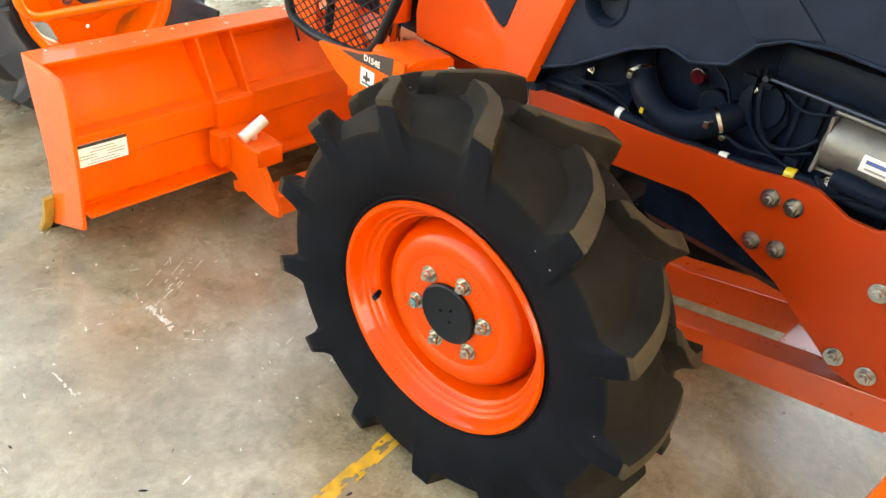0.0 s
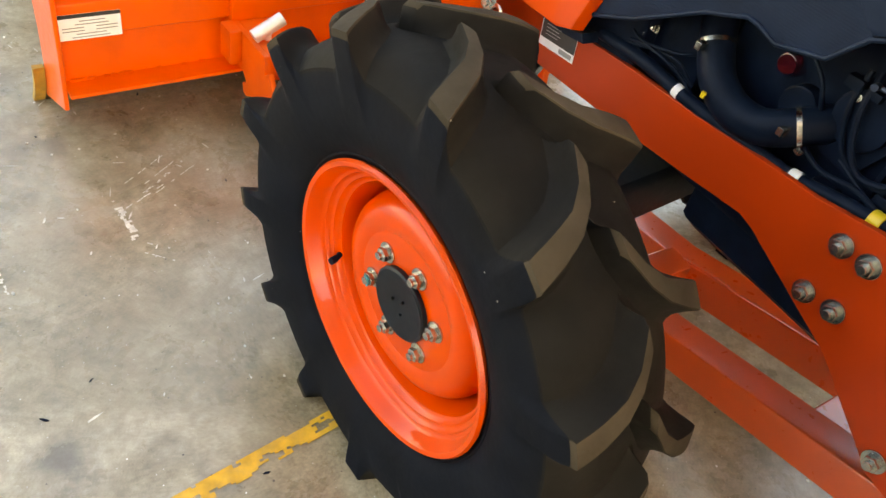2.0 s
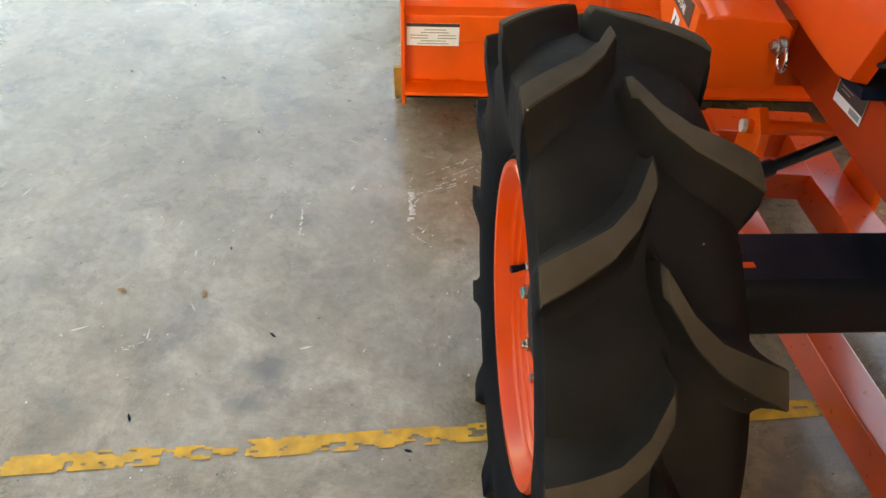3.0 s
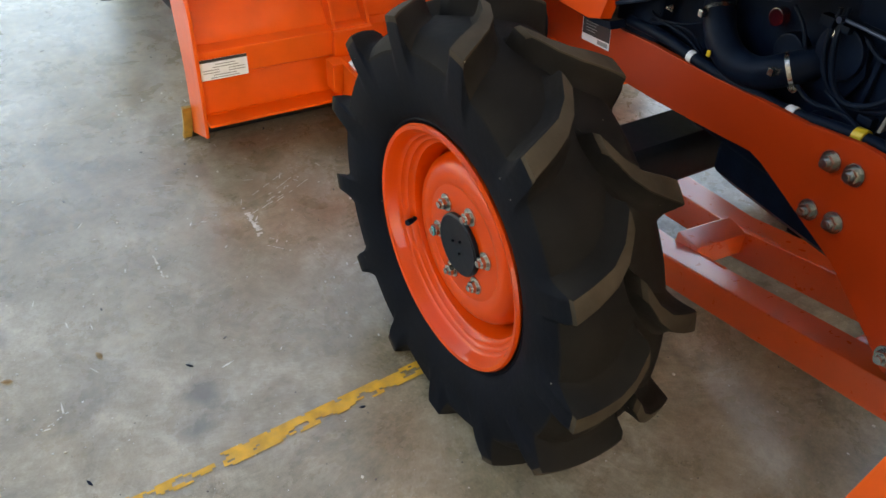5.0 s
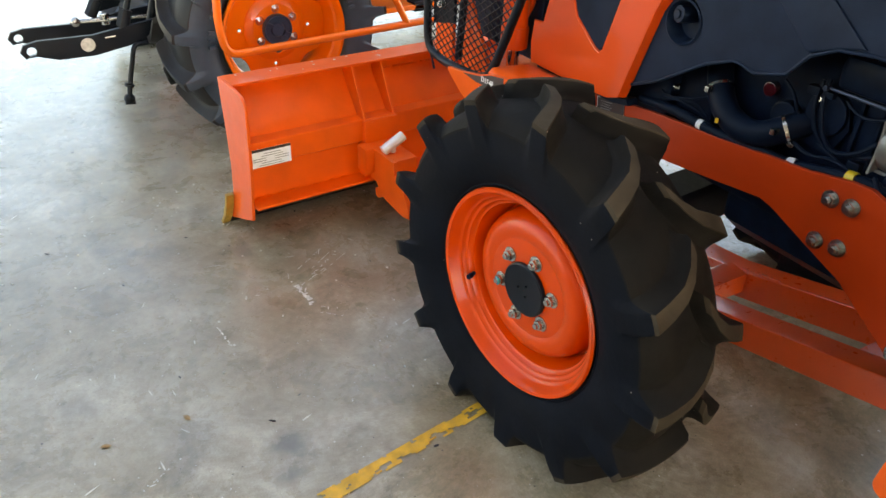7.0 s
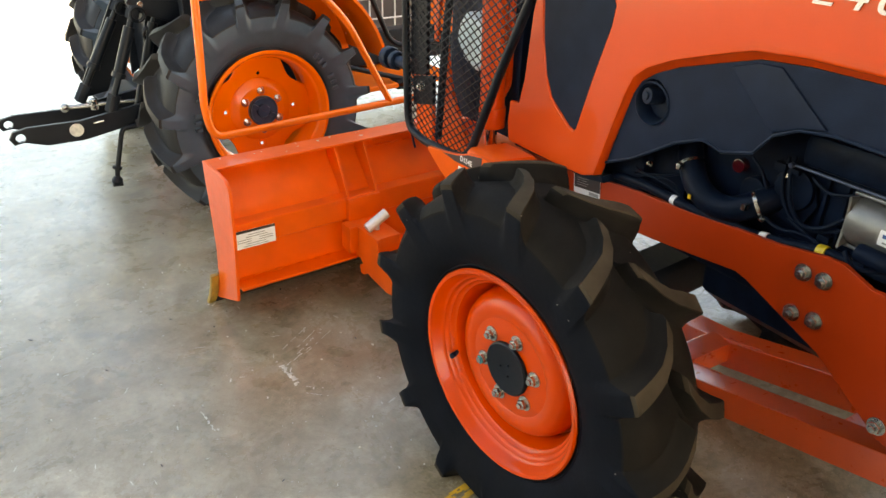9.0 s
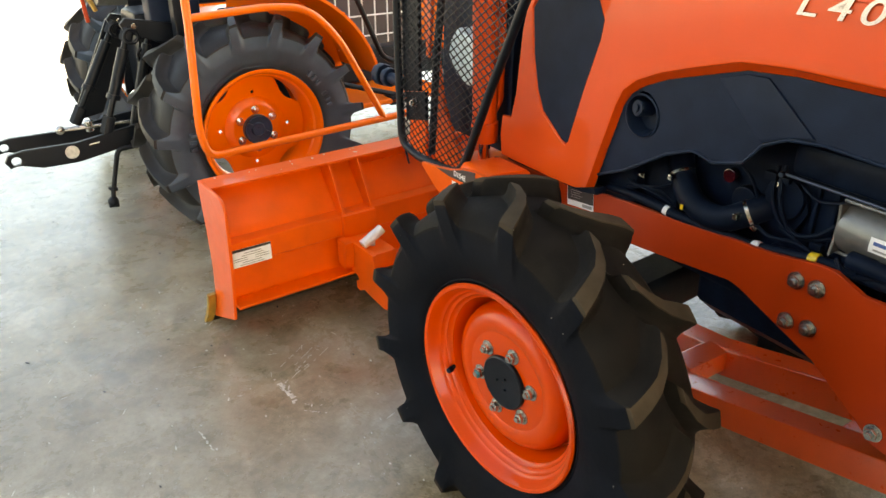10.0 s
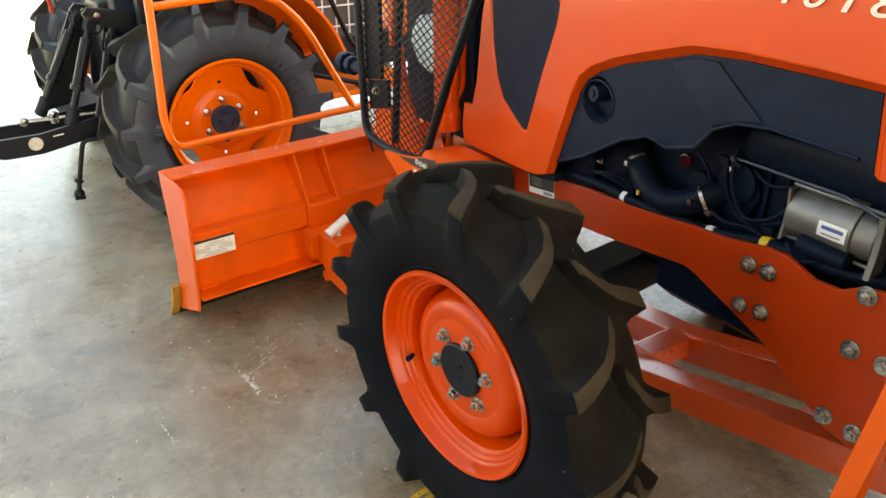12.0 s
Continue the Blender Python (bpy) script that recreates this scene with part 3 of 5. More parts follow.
def front_wheel(parent, m, sx):
    """Front wheel; its outer side faces local -x where sx is 1."""
    prof = [(0.19, 0.238), (0.185, 0.262), (0.178, 0.262), (0.172, 0.245), (0.05, 0.215), (0.0, 0.240), (-0.008, 0.247), (-0.018, 0.252), (-0.024, 0.264), (-0.030, 0.266), (-0.036, 0.262),
            (-0.034, 0.254), (-0.022, 0.247), (-0.010, 0.2435), (-0.004, 0.2395), (-0.002, 0.2355), (0.005, 0.2325), (0.008, 0.2285), (0.009, 0.2245), (0.017, 0.2205), (0.020, 0.2165), (0.021, 0.2140), (0.040, 0.2090), (0.054, 0.2035), (0.060, 0.2005), (0.082, 0.1985),
            (0.082, 0.1945), (0.060, 0.1925), (0.046, 0.1905), (0.030, 0.1845), (0.018, 0.1745), (0.011, 0.1620), (0.009, 0.150), (0.011, 0.136), (0.015, 0.128), (0.014, 0.118), (0.012, 0.0005)]
    bm = B()
    revolve(bm, prof, 96, sx=sx)
    rim = part("front_wheel", bm, ORANGE_RIM, parent, "glossy orange steel wheel with a dished centre", 30)
    rim.matrix_basis = m
    ty = part("tyre", flattened(tyre_mesh(0.493, 0.240, 0.258, 13, 0.041, sx, 15, radians(PHASE), 0.076, 0.36, 0.018)), RUBBER, rim, "black lugged tyre with brown dust on its tread", 30)
    ty.location = (0.060 * sx, 0, 0)
    ty.data.materials.append(DUST)
    ty.data.materials.append(TREAD)
    bm = B()
    revolve(bm, [(0.012, 0.070), (0.004, 0.070), (0.001, 0.066), (0.003, 0.056), (0.005, 0.0004)], 40, sx=sx)
    for an in range(0, 360, 120):
        cyl(bm, (0.004 * sx, 0.018 * math.cos(radians(an)), 0.018 * math.sin(radians(an))), (-0.001 * sx, 0.018 * math.cos(radians(an)), 0.018 * math.sin(radians(an))), 0.003, 8)
    part("hub_cap", bm, BLACK_PAINT, rim, "flat black hub cap")
    for k in range(6):
        an = radians(46.8 + 60 * k)
        bm = B()
        p = Vector((0.014 * sx, 0.0915 * math.cos(an), 0.0915 * math.sin(an)))
        hex_bolt(bm, p, (-sx, 0, 0), 0.0135, True, 1.45)
        part("wheel_nut", bm, ZINC, rim)
        if k == 5:
            bm = B()
            box(bm, p.x - 0.0185 * sx - 0.002, p.x - 0.0185 * sx + 0.0015, p.y - 0.008, p.y + 0.004, p.z - 0.009, p.z + 0.009, 0.0005)
            part("paint_mark", bm, TEAL, rim, "teal paint mark on a wheel nut")
    bm = B()
    an = radians(-20)
    c, s = math.cos(an), math.sin(an)
    tube(bm, [(0.020 * sx, 0.222 * c, 0.222 * s), (0.012 * sx, 0.215 * c, 0.215 * s), (0.004 * sx, 0.211 * c, 0.211 * s)], 0.006, 10)
    cyl(bm, (0.004 * sx, 0.211 * c, 0.211 * s), (-0.010 * sx, 0.207 * c, 0.207 * s), 0.0075, 10, 0.001)
    part("valve", bm, HOSE, rim, "black rubber tyre valve")
    return rim


# ---- tractor with the blade ----
YAW = -4.0
tractor = empty("tractor", pose(0.765, 0, 0, 0, 0, YAW), "orange compact tractor with black engine panels, standing on the concrete floor", "tractor")
TW = tractor.matrix_world.copy()
TI = TW.inverted()
front_wheel(tractor, TI @ pose(0.007, -0.007, WHEEL_Z, 0, -1.5, 1.5), 1)
far_m = TI @ pose(1.49, -0.04, WHEEL_Z, 0, 1.5, 1.5)
front_wheel(tractor, far_m, -1)


def hood():
    X = -0.275
    outer = [(0.615, 0.738), (0.625, 0.80), (0.618, 0.868), (0.575, 0.872), (0.555, 0.95), (0.535, 1.15), (0.50, 1.30), (-0.80, 1.318), (-0.80, 1.03), (-0.652, 1.03), (-0.628, 1.197),
             (-0.52, 1.199), (-0.33, 1.201), (-0.21, 1.192), (-0.10, 1.160), (0.0, 1.128), (0.075, 1.094), (0.115, 1.062), (0.137, 1.015), (0.215, 0.758), (0.26, 0.742), (0.35, 0.737)]
    lamp = [(0.496, 1.212), (0.44, 1.285), (0.345, 1.318), (0.29, 1.315), (0.235, 1.268), (0.207, 1.215), (0.214, 1.165), (0.262, 1.02), (0.306, 0.868), (0.318, 0.856), (0.335, 0.862), (0.425, 0.925), (0.456, 0.985), (0.482, 1.085)]
    lamp = lamp[::-1]
    outer = [(y, z - 0.007 if 10 <= i <= 18 else z) for i, (y, z) in enumerate(outer)]
    outer[6] = (0.485, 1.335)
    outer[7] = (-0.80, 1.335)
    bm = B()
    # side skins, both sides; the lamp's opening slopes inward
    for s in (1, -1):
        prism(bm, outer, "x", s * X, s * (X + 0.016), 0.005, [lamp])
        cen = Vector((sum(p[0] for p in lamp) / len(lamp), sum(p[1] for p in lamp) / len(lamp)))
        inner = [tuple(cen + (Vector(p) - cen) * 0.975) for p in lamp]
        n = len(lamp)
        v0 = [bm.verts.new((s * (X + 0.002), *p)) for p in lamp]
        v1 = [bm.verts.new((s * (X + 0.012), *p)) for p in inner]
        for i in range(n):
            bm.faces.new((v0[i], v0[(i + 1) % n], v1[(i + 1) % n], v1[i]))
        # sloped flange round the engine opening
        fl = [(-0.652, 1.03), (-0.628, 1.197), (-0.52, 1.199), (-0.33, 1.201), (-0.21, 1.192), (-0.10, 1.160), (0.0, 1.128), (0.075, 1.094), (0.115, 1.062), (0.137, 1.015), (0.215, 0.758)]
        off = [(-0.632, 1.03), (-0.612, 1.180), (-0.52, 1.182), (-0.33, 1.183), (-0.215, 1.174), (-0.105, 1.142), (-0.005, 1.112), (0.064, 1.082), (0.106, 1.053), (0.129, 1.010), (0.208, 0.758)]
        fl, off = ([(y, z - 0.007 if z > 1.04 else z) for y, z in q] for q in (fl, off))
        w0 = [bm.verts.new((s * (X + 0.003), *p)) for p in fl]
        w1 = [bm.verts.new((s * (X + 0.026), *p)) for p in off]
        for i in range(len(fl) - 1):
            bm.faces.new((w0[i], w0[i + 1], w1[i + 1], w1[i]))
    # top: a rounded sheet from side to side
    rows = []
    for y in (0.485, 0.46, 0.40, 0.2, -0.1, -0.4, -0.8):
        dz = -0.030 if y > 0.47 else (-0.012 if y > 0.43 else 0.0)
        sec = [(-0.275, 1.335), (-0.270, 1.362), (-0.254, 1.388), (-0.226, 1.408), (-0.18, 1.42), (-0.09, 1.428), (0, 1.43)]
        sec = sec + [(-x, z) for x, z in sec[-2::-1]]
        rows.append([bm.verts.new((x, y, z + (dz if z > 1.34 else 0))) for x, z in sec])
    for a0, b0 in zip(rows, rows[1:]):
        for k in range(len(a0) - 1):
            bm.faces.new((a0[k], a0[k + 1], b0[k + 1], b0[k]))
    # nose: chin across and front frame
    box(bm, -0.26, 0.26, 0.585, 0.60, 0.745, 0.86, 0.004)
    box(bm, -0.26, 0.26, 0.47, 0.485, 1.25, 1.385, 0.004)
    hd = part("hood", bm, ORANGE, tractor, "orange sheet-metal hood with a sloped flange")
    # lamp inserts
    for s in (1, -1):
        bm = B()
        prism(bm, [tuple(Vector((0.345, 1.09)) + (Vector(p) - Vector((0.345, 1.09))) * 0.985) for p in lamp], "x", s * (X + 0.004), s * (X + 0.016), 0.002)
        part("headlight_panel", bm, BLACK_PLASTIC, hd, "dark smooth headlight panel")
    bm = B()
    for k in range(15):
        z = 0.88 + k * 0.025
        box(bm, -0.25, 0.25, 0.53 - k * 0.003, 0.545 - k * 0.003, z, z + 0.012)
    box(bm, -0.262, 0.262, 0.50, 0.52, 0.86, 1.30, 0.004)
    part("grille", bm, BLACK_PLASTIC, hd, "black slatted grille")
    bm = B()
    prism(bm, [(0.60, 0.740), (0.25, 0.745), (0.20, 0.756), (0.19, 0.740), (0.25, 0.730), (0.60, 0.724)], "x", -0.258, -0.215, 0.002)
    part("hood_seal", bm, HOSE, hd, "black rubber seal under the hood")
    # model badge
    for k, ch in enumerate("L4018"):
        cu = bpy.data.curves.new("letter", "FONT")
        cu.body, cu.size, cu.extrude, cu.offset, cu.shear = ch, 0.066, 0.002, 0.0004, 0.25
        tmp = new("letter_text", cu)
        bpy.context.view_layer.update()
        me = bpy.data.meshes.new_from_object(tmp.evaluated_get(bpy.context.evaluated_depsgraph_get()))
        bpy.data.objects.remove(tmp)
        me.materials.clear()
        me.materials.append(BADGE)
        me.transform(Matrix.Diagonal((1.45, 1, 1, 1)))
        lt = new("badge_letter", me)
        lt.parent = hd
        lt.matrix_basis = Matrix(((0, 0, -1, X - 0.003), (-1, 0, 0, -0.310 - k * 0.0625), (0, 1, 0, 1.299), (0, 0, 0, 1)))
        tagged(lt, "chrome letter of the model badge")


hood()


def engine_bay():
    # black ribbed side cover
    for s in (1, -1):
        X = -0.252 * s
        top = [(-0.632, 1.03), (-0.612, 1.180), (-0.52, 1.182), (-0.33, 1.183), (-0.215, 1.174), (-0.105, 1.142), (-0.005, 1.112), (0.064, 1.082), (0.106, 1.053), (0.129, 1.010), (0.194, 0.800)]
        top = [(y, z - 0.007 if z > 1.04 else z) for y, z in top]
        low = [(0.10, 0.842), (-0.03, 0.925), (-0.105, 0.956), (-0.125, 0.955), (-0.165, 0.945), (-0.245, 0.968), (-0.285, 1.020), (-0.34, 1.048), (-0.42, 1.058), (-0.60, 1.050)]
        hole = [(0.062 + 0.050 * math.cos(radians(a0)), 1.005 - 0.056 * math.sin(radians(a0))) for a0 in range(0, 360, 20)]
        bm = B()
        prism(bm, top + low, "x", X, X + 0.010 * s, 0.002, [hole])
        # folded lip along the lower edge
        lip = [Vector((X - 0.001 * s, y, z)) for y, z in [(0.194, 0.800)] + low]
        tube(bm, lip, 0.0042, 8)
        # raised sloping band, smooth between the ribbed fields
        band = B()
        prism(band, [(-0.150, 1.138), (-0.215, 1.160), (-0.272, 1.163), (-0.400, 1.064), (-0.345, 1.052), (-0.285, 1.026), (-0.272, 1.030)], "x", X - 0.006 * s, X + 0.0085 * s, 0.004)
        cover = part("side_cover", bm, COVER, tractor, "black moulded plastic engine side cover with fine ribs")
        part("band", band, BLACK_PLASTIC, cover, "smooth raised band")
        bm = B()
        mm = Matrix.Translation((0, 0.062, 1.000))
        revolve(bm, [(X - 0.003 * s, 0.056), (X - 0.005 * s, 0.052), (X + 0.004 * s, 0.047), (X + 0.040 * s, 0.044), (X + 0.042 * s, 0.0005)], 36, mm)
        part("recess", bm, BLACK_PLASTIC, cover)
        bm = B()
        cyl(bm, (X + 0.04 * s, 0.072, 1.012), (X - 0.004 * s, 0.080, 1.016), 0.021, 24, 0.004)
        cyl(bm, (X - 0.004 * s, 0.080, 1.016), (X - 0.010 * s, 0.081, 1.0165), 0.011, 16, 0.002)
        part("latch_knob", bm, BLACK_PLASTIC, cover, "round black latch knob in a recess")
    # engine block and tanks, dark
    for nm, lab, bx, bv in (("engine_block", "dark oily engine block", (-0.13, 0.15, -0.62, -0.02, 0.60, 1.02), 0.02), ("oil_pan", "black oil pan", (-0.15, 0.14, -0.52, -0.28, 0.66, 0.76), 0.015),
                            ("manifold", "black manifold", (-0.16, 0.10, -0.66, -0.30, 0.94, 1.02), 0.02), ("radiator", "black radiator", (-0.20, 0.20, 0.10, 0.26, 0.66, 1.15), 0.02), ("fan_shroud", "black fan shroud", (-0.17, 0.17, -0.02, 0.12, 0.66, 0.90), 0.02)):
        bm = B()
        box(bm, *bx, bv)
        part(nm, bm, ENGINE, tractor, lab)
    for y, z, r in ((-0.30, 0.88, 0.05), (-0.20, 0.84, 0.035)):
        bm = B()
        cyl(bm, (-0.155, y, z), (-0.10, y, z), r, 20, 0.006)
        part("pulley", bm, ENGINE, tractor)
    bm = B()
    box(bm, -0.17, 0.17, -0.95, 0.62, 0.60, 0.68, 0.015)
    box(bm, -0.15, 0.15, -1.9, -0.60, 0.47, 0.95, 0.04)
    prism(bm, [(-0.15, 0.66), (0.15, 0.66), (0.14, 0.52), (0.08, 0.47), (-0.08, 0.47), (-0.14, 0.52)], "y", -0.60, -0.10, 0.02)
    part("chassis", bm, ENGINE, tractor, "black cast chassis and gearbox")
    # intake hose with clamps
    bm = B()
    pts = [(-0.14, 0.015, 0.90), (-0.165, -0.02, 0.85), (-0.185, -0.065, 0.808), (-0.19, -0.122, 0.784), (-0.185, -0.182, 0.788), (-0.168, -0.230, 0.822), (-0.12, -0.265, 0.845)]
    pts = resample(rounded(pts, 0.05), 30)
    tube(bm, pts, 0.032, 18)
    hose = part("intake_hose", bm, HOSE, tractor, "thick bent black rubber hose")
    for i in (5, 24):
        bm = B()
        p, q = Vector(pts[i]), Vector(pts[i + 1])
        d = (q - p).normalized()
        cyl(bm, p - d * 0.004, p + d * 0.004, 0.0335, 24)
        box(bm, p.x - 0.052, p.x - 0.030, p.y - 0.006, p.y + 0.006, p.z - 0.006, p.z + 0.008, 0.001)
        part("hose_clamp", bm, ZINC, hose, "bright steel hose clamp")
    bm = B()
    box(bm, -0.225, -0.221, -0.082, -0.074, 0.788, 0.800)
    part("hose_tag", bm, YELLOW, hose)
    # lower pipe along the frame with pale and yellow sleeves
    bm = B()
    low = resample(rounded([(-0.20, 0.20, 0.752), (-0.20, 0.08, 0.762), (-0.195, -0.06, 0.750), (-0.19, -0.20, 0.755), (-0.175, -0.27, 0.748), (-0.17, -0.36, 0.768), (-0.168, -0.45, 0.782), (-0.16, -0.56, 0.775), (-0.15, -0.72, 0.80)], 0.05), 40)
    tube(bm, low, 0.013, 12)
    pipe = part("wiring_loom", bm, HOSE, tractor, "black cable loom lying along the frame rail")
    for y, w, r, mt in ((-0.005, 0.016, 0.0135, WHITE), (-0.272, 0.02, 0.0155, WHITE), (-0.418, 0.022, 0.017, YELLOW)):
        i = min(range(39), key=lambda k: abs(low[k].y - y))
        p = low[i]
        d = (low[i + 1] - p).normalized()
        bm = B()
        cyl(bm, p - d * w / 2, p + d * w / 2, r, 16, 0.002)
        part("sleeve", bm, mt, pipe, "pale cable sleeve" if mt is WHITE else "yellow cable sleeve")
    # thin wires
    for pts, r in (([(-0.20, 0.13, 0.78), (-0.215, 0.06, 0.80), (-0.20, 0.0, 0.785), (-0.19, -0.04, 0.76)], 0.0035),
                   ([(-0.15, -0.27, 0.95), (-0.165, -0.275, 0.88), (-0.16, -0.31, 0.815), (-0.15, -0.37, 0.80), (-0.15, -0.43, 0.83)], 0.005),
                   ([(-0.16, -0.31, 0.815), (-0.165, -0.36, 0.80), (-0.165, -0.42, 0.775), (-0.16, -0.47, 0.77)], 0.004),
                   ([(-0.18, 0.17, 0.81), (-0.21, 0.11, 0.79), (-0.20, 0.02, 0.81), (-0.17, -0.02, 0.83)], 0.003)):
        bm = B()
        tube(bm, resample(rounded(pts, 0.04), 18), r, 8)
        part("wire", bm, HOSE, tractor)
    for pts, r in (([(-0.15, -0.285, 0.955), (-0.17, -0.295, 0.90), (-0.17, -0.318, 0.84), (-0.165, -0.35, 0.808), (-0.16, -0.40, 0.825), (-0.15, -0.43, 0.86)], 0.0055),
                   ([(-0.165, -0.25, 0.80), (-0.175, -0.30, 0.785), (-0.17, -0.36, 0.80), (-0.165, -0.41, 0.785)], 0.0045),
                   ([(-0.20, 0.14, 0.77), (-0.205, 0.08, 0.79), (-0.20, 0.01, 0.805), (-0.19, -0.03, 0.775)], 0.0025),
                   ([(-0.15, -0.18, 0.92), (-0.16, -0.22, 0.90), (-0.16, -0.24, 0.86), (-0.14, -0.26, 0.83)], 0.004),
                   ([(-0.15, -0.34, 0.92), (-0.155, -0.38, 0.90), (-0.155, -0.42, 0.91), (-0.15, -0.47, 0.93)], 0.004),
                   ([(-0.17, -0.46, 0.80), (-0.185, -0.49, 0.775), (-0.175, -0.53, 0.785), (-0.16, -0.57, 0.80)], 0.006)):
        bm = B()
        tube(bm, resample(rounded(pts, 0.04), 20), r, 8)
        part("wire", bm, HOSE, tractor)
    for x, y, z, w, h in ((-0.165, -0.262, 0.925, 0.030, 0.020), (-0.165, -0.30, 0.925, 0.022, 0.014), (-0.16, -0.40, 0.80, 0.03, 0.016), (-0.18, -0.50, 0.79, 0.026, 0.022), (-0.15, 0.06, 0.83, 0.03, 0.02)):
        bm = B()
        box(bm, x, x + 0.02, y - w / 2, y + w / 2, z - h / 2, z + h / 2, 0.003)
        part("connector", bm, HOSE, tractor, "black cable connector")
    bm = B()
    prism(bm, [(-0.33, 0.79), (-0.26, 0.80), (-0.25, 0.87), (-0.285, 0.93), (-0.34, 0.92), (-0.36, 0.86)], "x", -0.145, -0.137, 0.002)
    part("bracket", bm, ENGINE, tractor, "dark bracket plate on the engine")
    for k in range(6):
        bm = B()
        box(bm, -0.142, -0.128, -0.60 + k * 0.045, -0.59 + k * 0.045, 0.70, 0.93, 0.003)
        part("cooling_rib", bm, ENGINE, tractor)
    bm = B()
    tube(bm, [(-0.175, -0.30, 0.945), (-0.18, -0.56, 0.945), (-0.18, -0.64, 0.925)], 0.0035, 8)
    cyl(bm, (-0.175, -0.30, 0.945), (-0.187, -0.30, 0.945), 0.006, 10)
    part("pipe", bm, GREY_PAINT, tractor, "thin dark fuel pipe")
    # red cap, small fittings
    bm = B()
    cyl(bm, (-0.09, -0.145, 0.885), (-0.150, -0.145, 0.885), 0.018, 18, 0.003)
    part("filler_cap", bm, RED, tractor, "dark red filler cap")
    bm = B()
    cyl(bm, (-0.15, -0.335, 0.765), (-0.178, -0.335, 0.765), 0.008, 12, 0.002)
    part("sensor", bm, RED, tractor, "small red plug")
    for x, y, z, r in ((-0.19, 0.100, 0.815, 0.007), (-0.195, 0.112, 0.80, 0.006), (-0.17, -0.235, 0.805, 0.008), (-0.175, -0.25, 0.79, 0.007), (-0.165, -0.485, 0.785, 0.012), (-0.15, -0.28, 0.905, 0.012), (-0.15, -0.455, 0.955, 0.006), (-0.15, -0.26, 0.85, 0.006)):
        bm = B()
        hex_bolt(bm, (x + 0.012, y, z), (-1, 0.1, 0.15), r)
        part("fitting", bm, ZINC, tractor)
    # starter or alternator body
    c = Vector((-0.128, -0.540, 0.867))
    bm = B()
    mm = Matrix.Translation(c)
    mm = mm @ pose(0, 0, 0, 0, 0, 90)
    revolve(bm, [(-0.10, 0.0005), (-0.10, 0.040), (-0.092, 0.050), (-0.055, 0.056), (-0.052, 0.062), (-0.010, 0.062), (-0.008, 0.057), (0.060, 0.057), (0.066, 0.060), (0.09, 0.058), (0.10, 0.040), (0.10, 0.0005)], 40, mm)
    alt = part("alternator", bm, ALLOY, tractor, "grey cast-metal alternator with a blue-printed label")
    for z in (0.060, -0.058):
        bm = B()
        tube(bm, [(c.x - 0.028, c.y - 0.11, c.z + z), (c.x - 0.028, c.y + 0.10, c.z + z)], 0.0045, 8)
        part("tie_bolt", bm, ALLOY, alt)
    for y0, y1, w in ((-0.112, -0.098, 0.068), (0.088, 0.096, 0.060)):
        bm = B()
        corner = [(w, w * 0.4), (w, w), (w * 0.4, w), (-w * 0.4, w), (-w, w), (-w, w * 0.4), (-w, -w * 0.4), (-w, -w), (-w * 0.4, -w), (w * 0.4, -w), (w, -w), (w, -w * 0.4)]
        plate = [(c.x + u * (0.88 if k % 3 != 1 else 0.98), c.z + v * (0.88 if k % 3 != 1 else 0.98)) for k, (u, v) in enumerate(corner)]
        prism(bm, plate, "y", c.y + y0, c.y + y1, 0.003)
        part("end_bracket", bm, ALLOY, alt, "cast end bracket with bolt lugs")
    bm = B()
    cyl(bm, (c.x - 0.052, c.y - 0.06, c.z - 0.052), (c.x - 0.052, c.y + 0.05, c.z - 0.052), 0.020, 18, 0.004)
    part("solenoid", bm, ENGINE, alt, "small black solenoid")
    for a0, b0, u0, u1, mt in ((-14, 16, -0.046, 0.014, WHITE), (2, 9, -0.040, 0.006, BLUE_INK), (-9, -5, -0.036, 0.004, GREY_INK)):
        bm = B()
        rr = 0.0632 if mt is WHITE else 0.0637
        rows = []
        for k in range(7):
            an = radians(180 - (a0 + (b0 - a0) * k / 6))
            rows.append([bm.verts.new((c.x + rr * math.cos(an), c.y + u, c.z + rr * math.sin(an))) for u in (u0, u1)])
        for p, q in zip(rows, rows[1:]):
            bm.faces.new((p[0], p[1], q[1], q[0]))
        part("label", bm, mt, alt)


engine_bay()


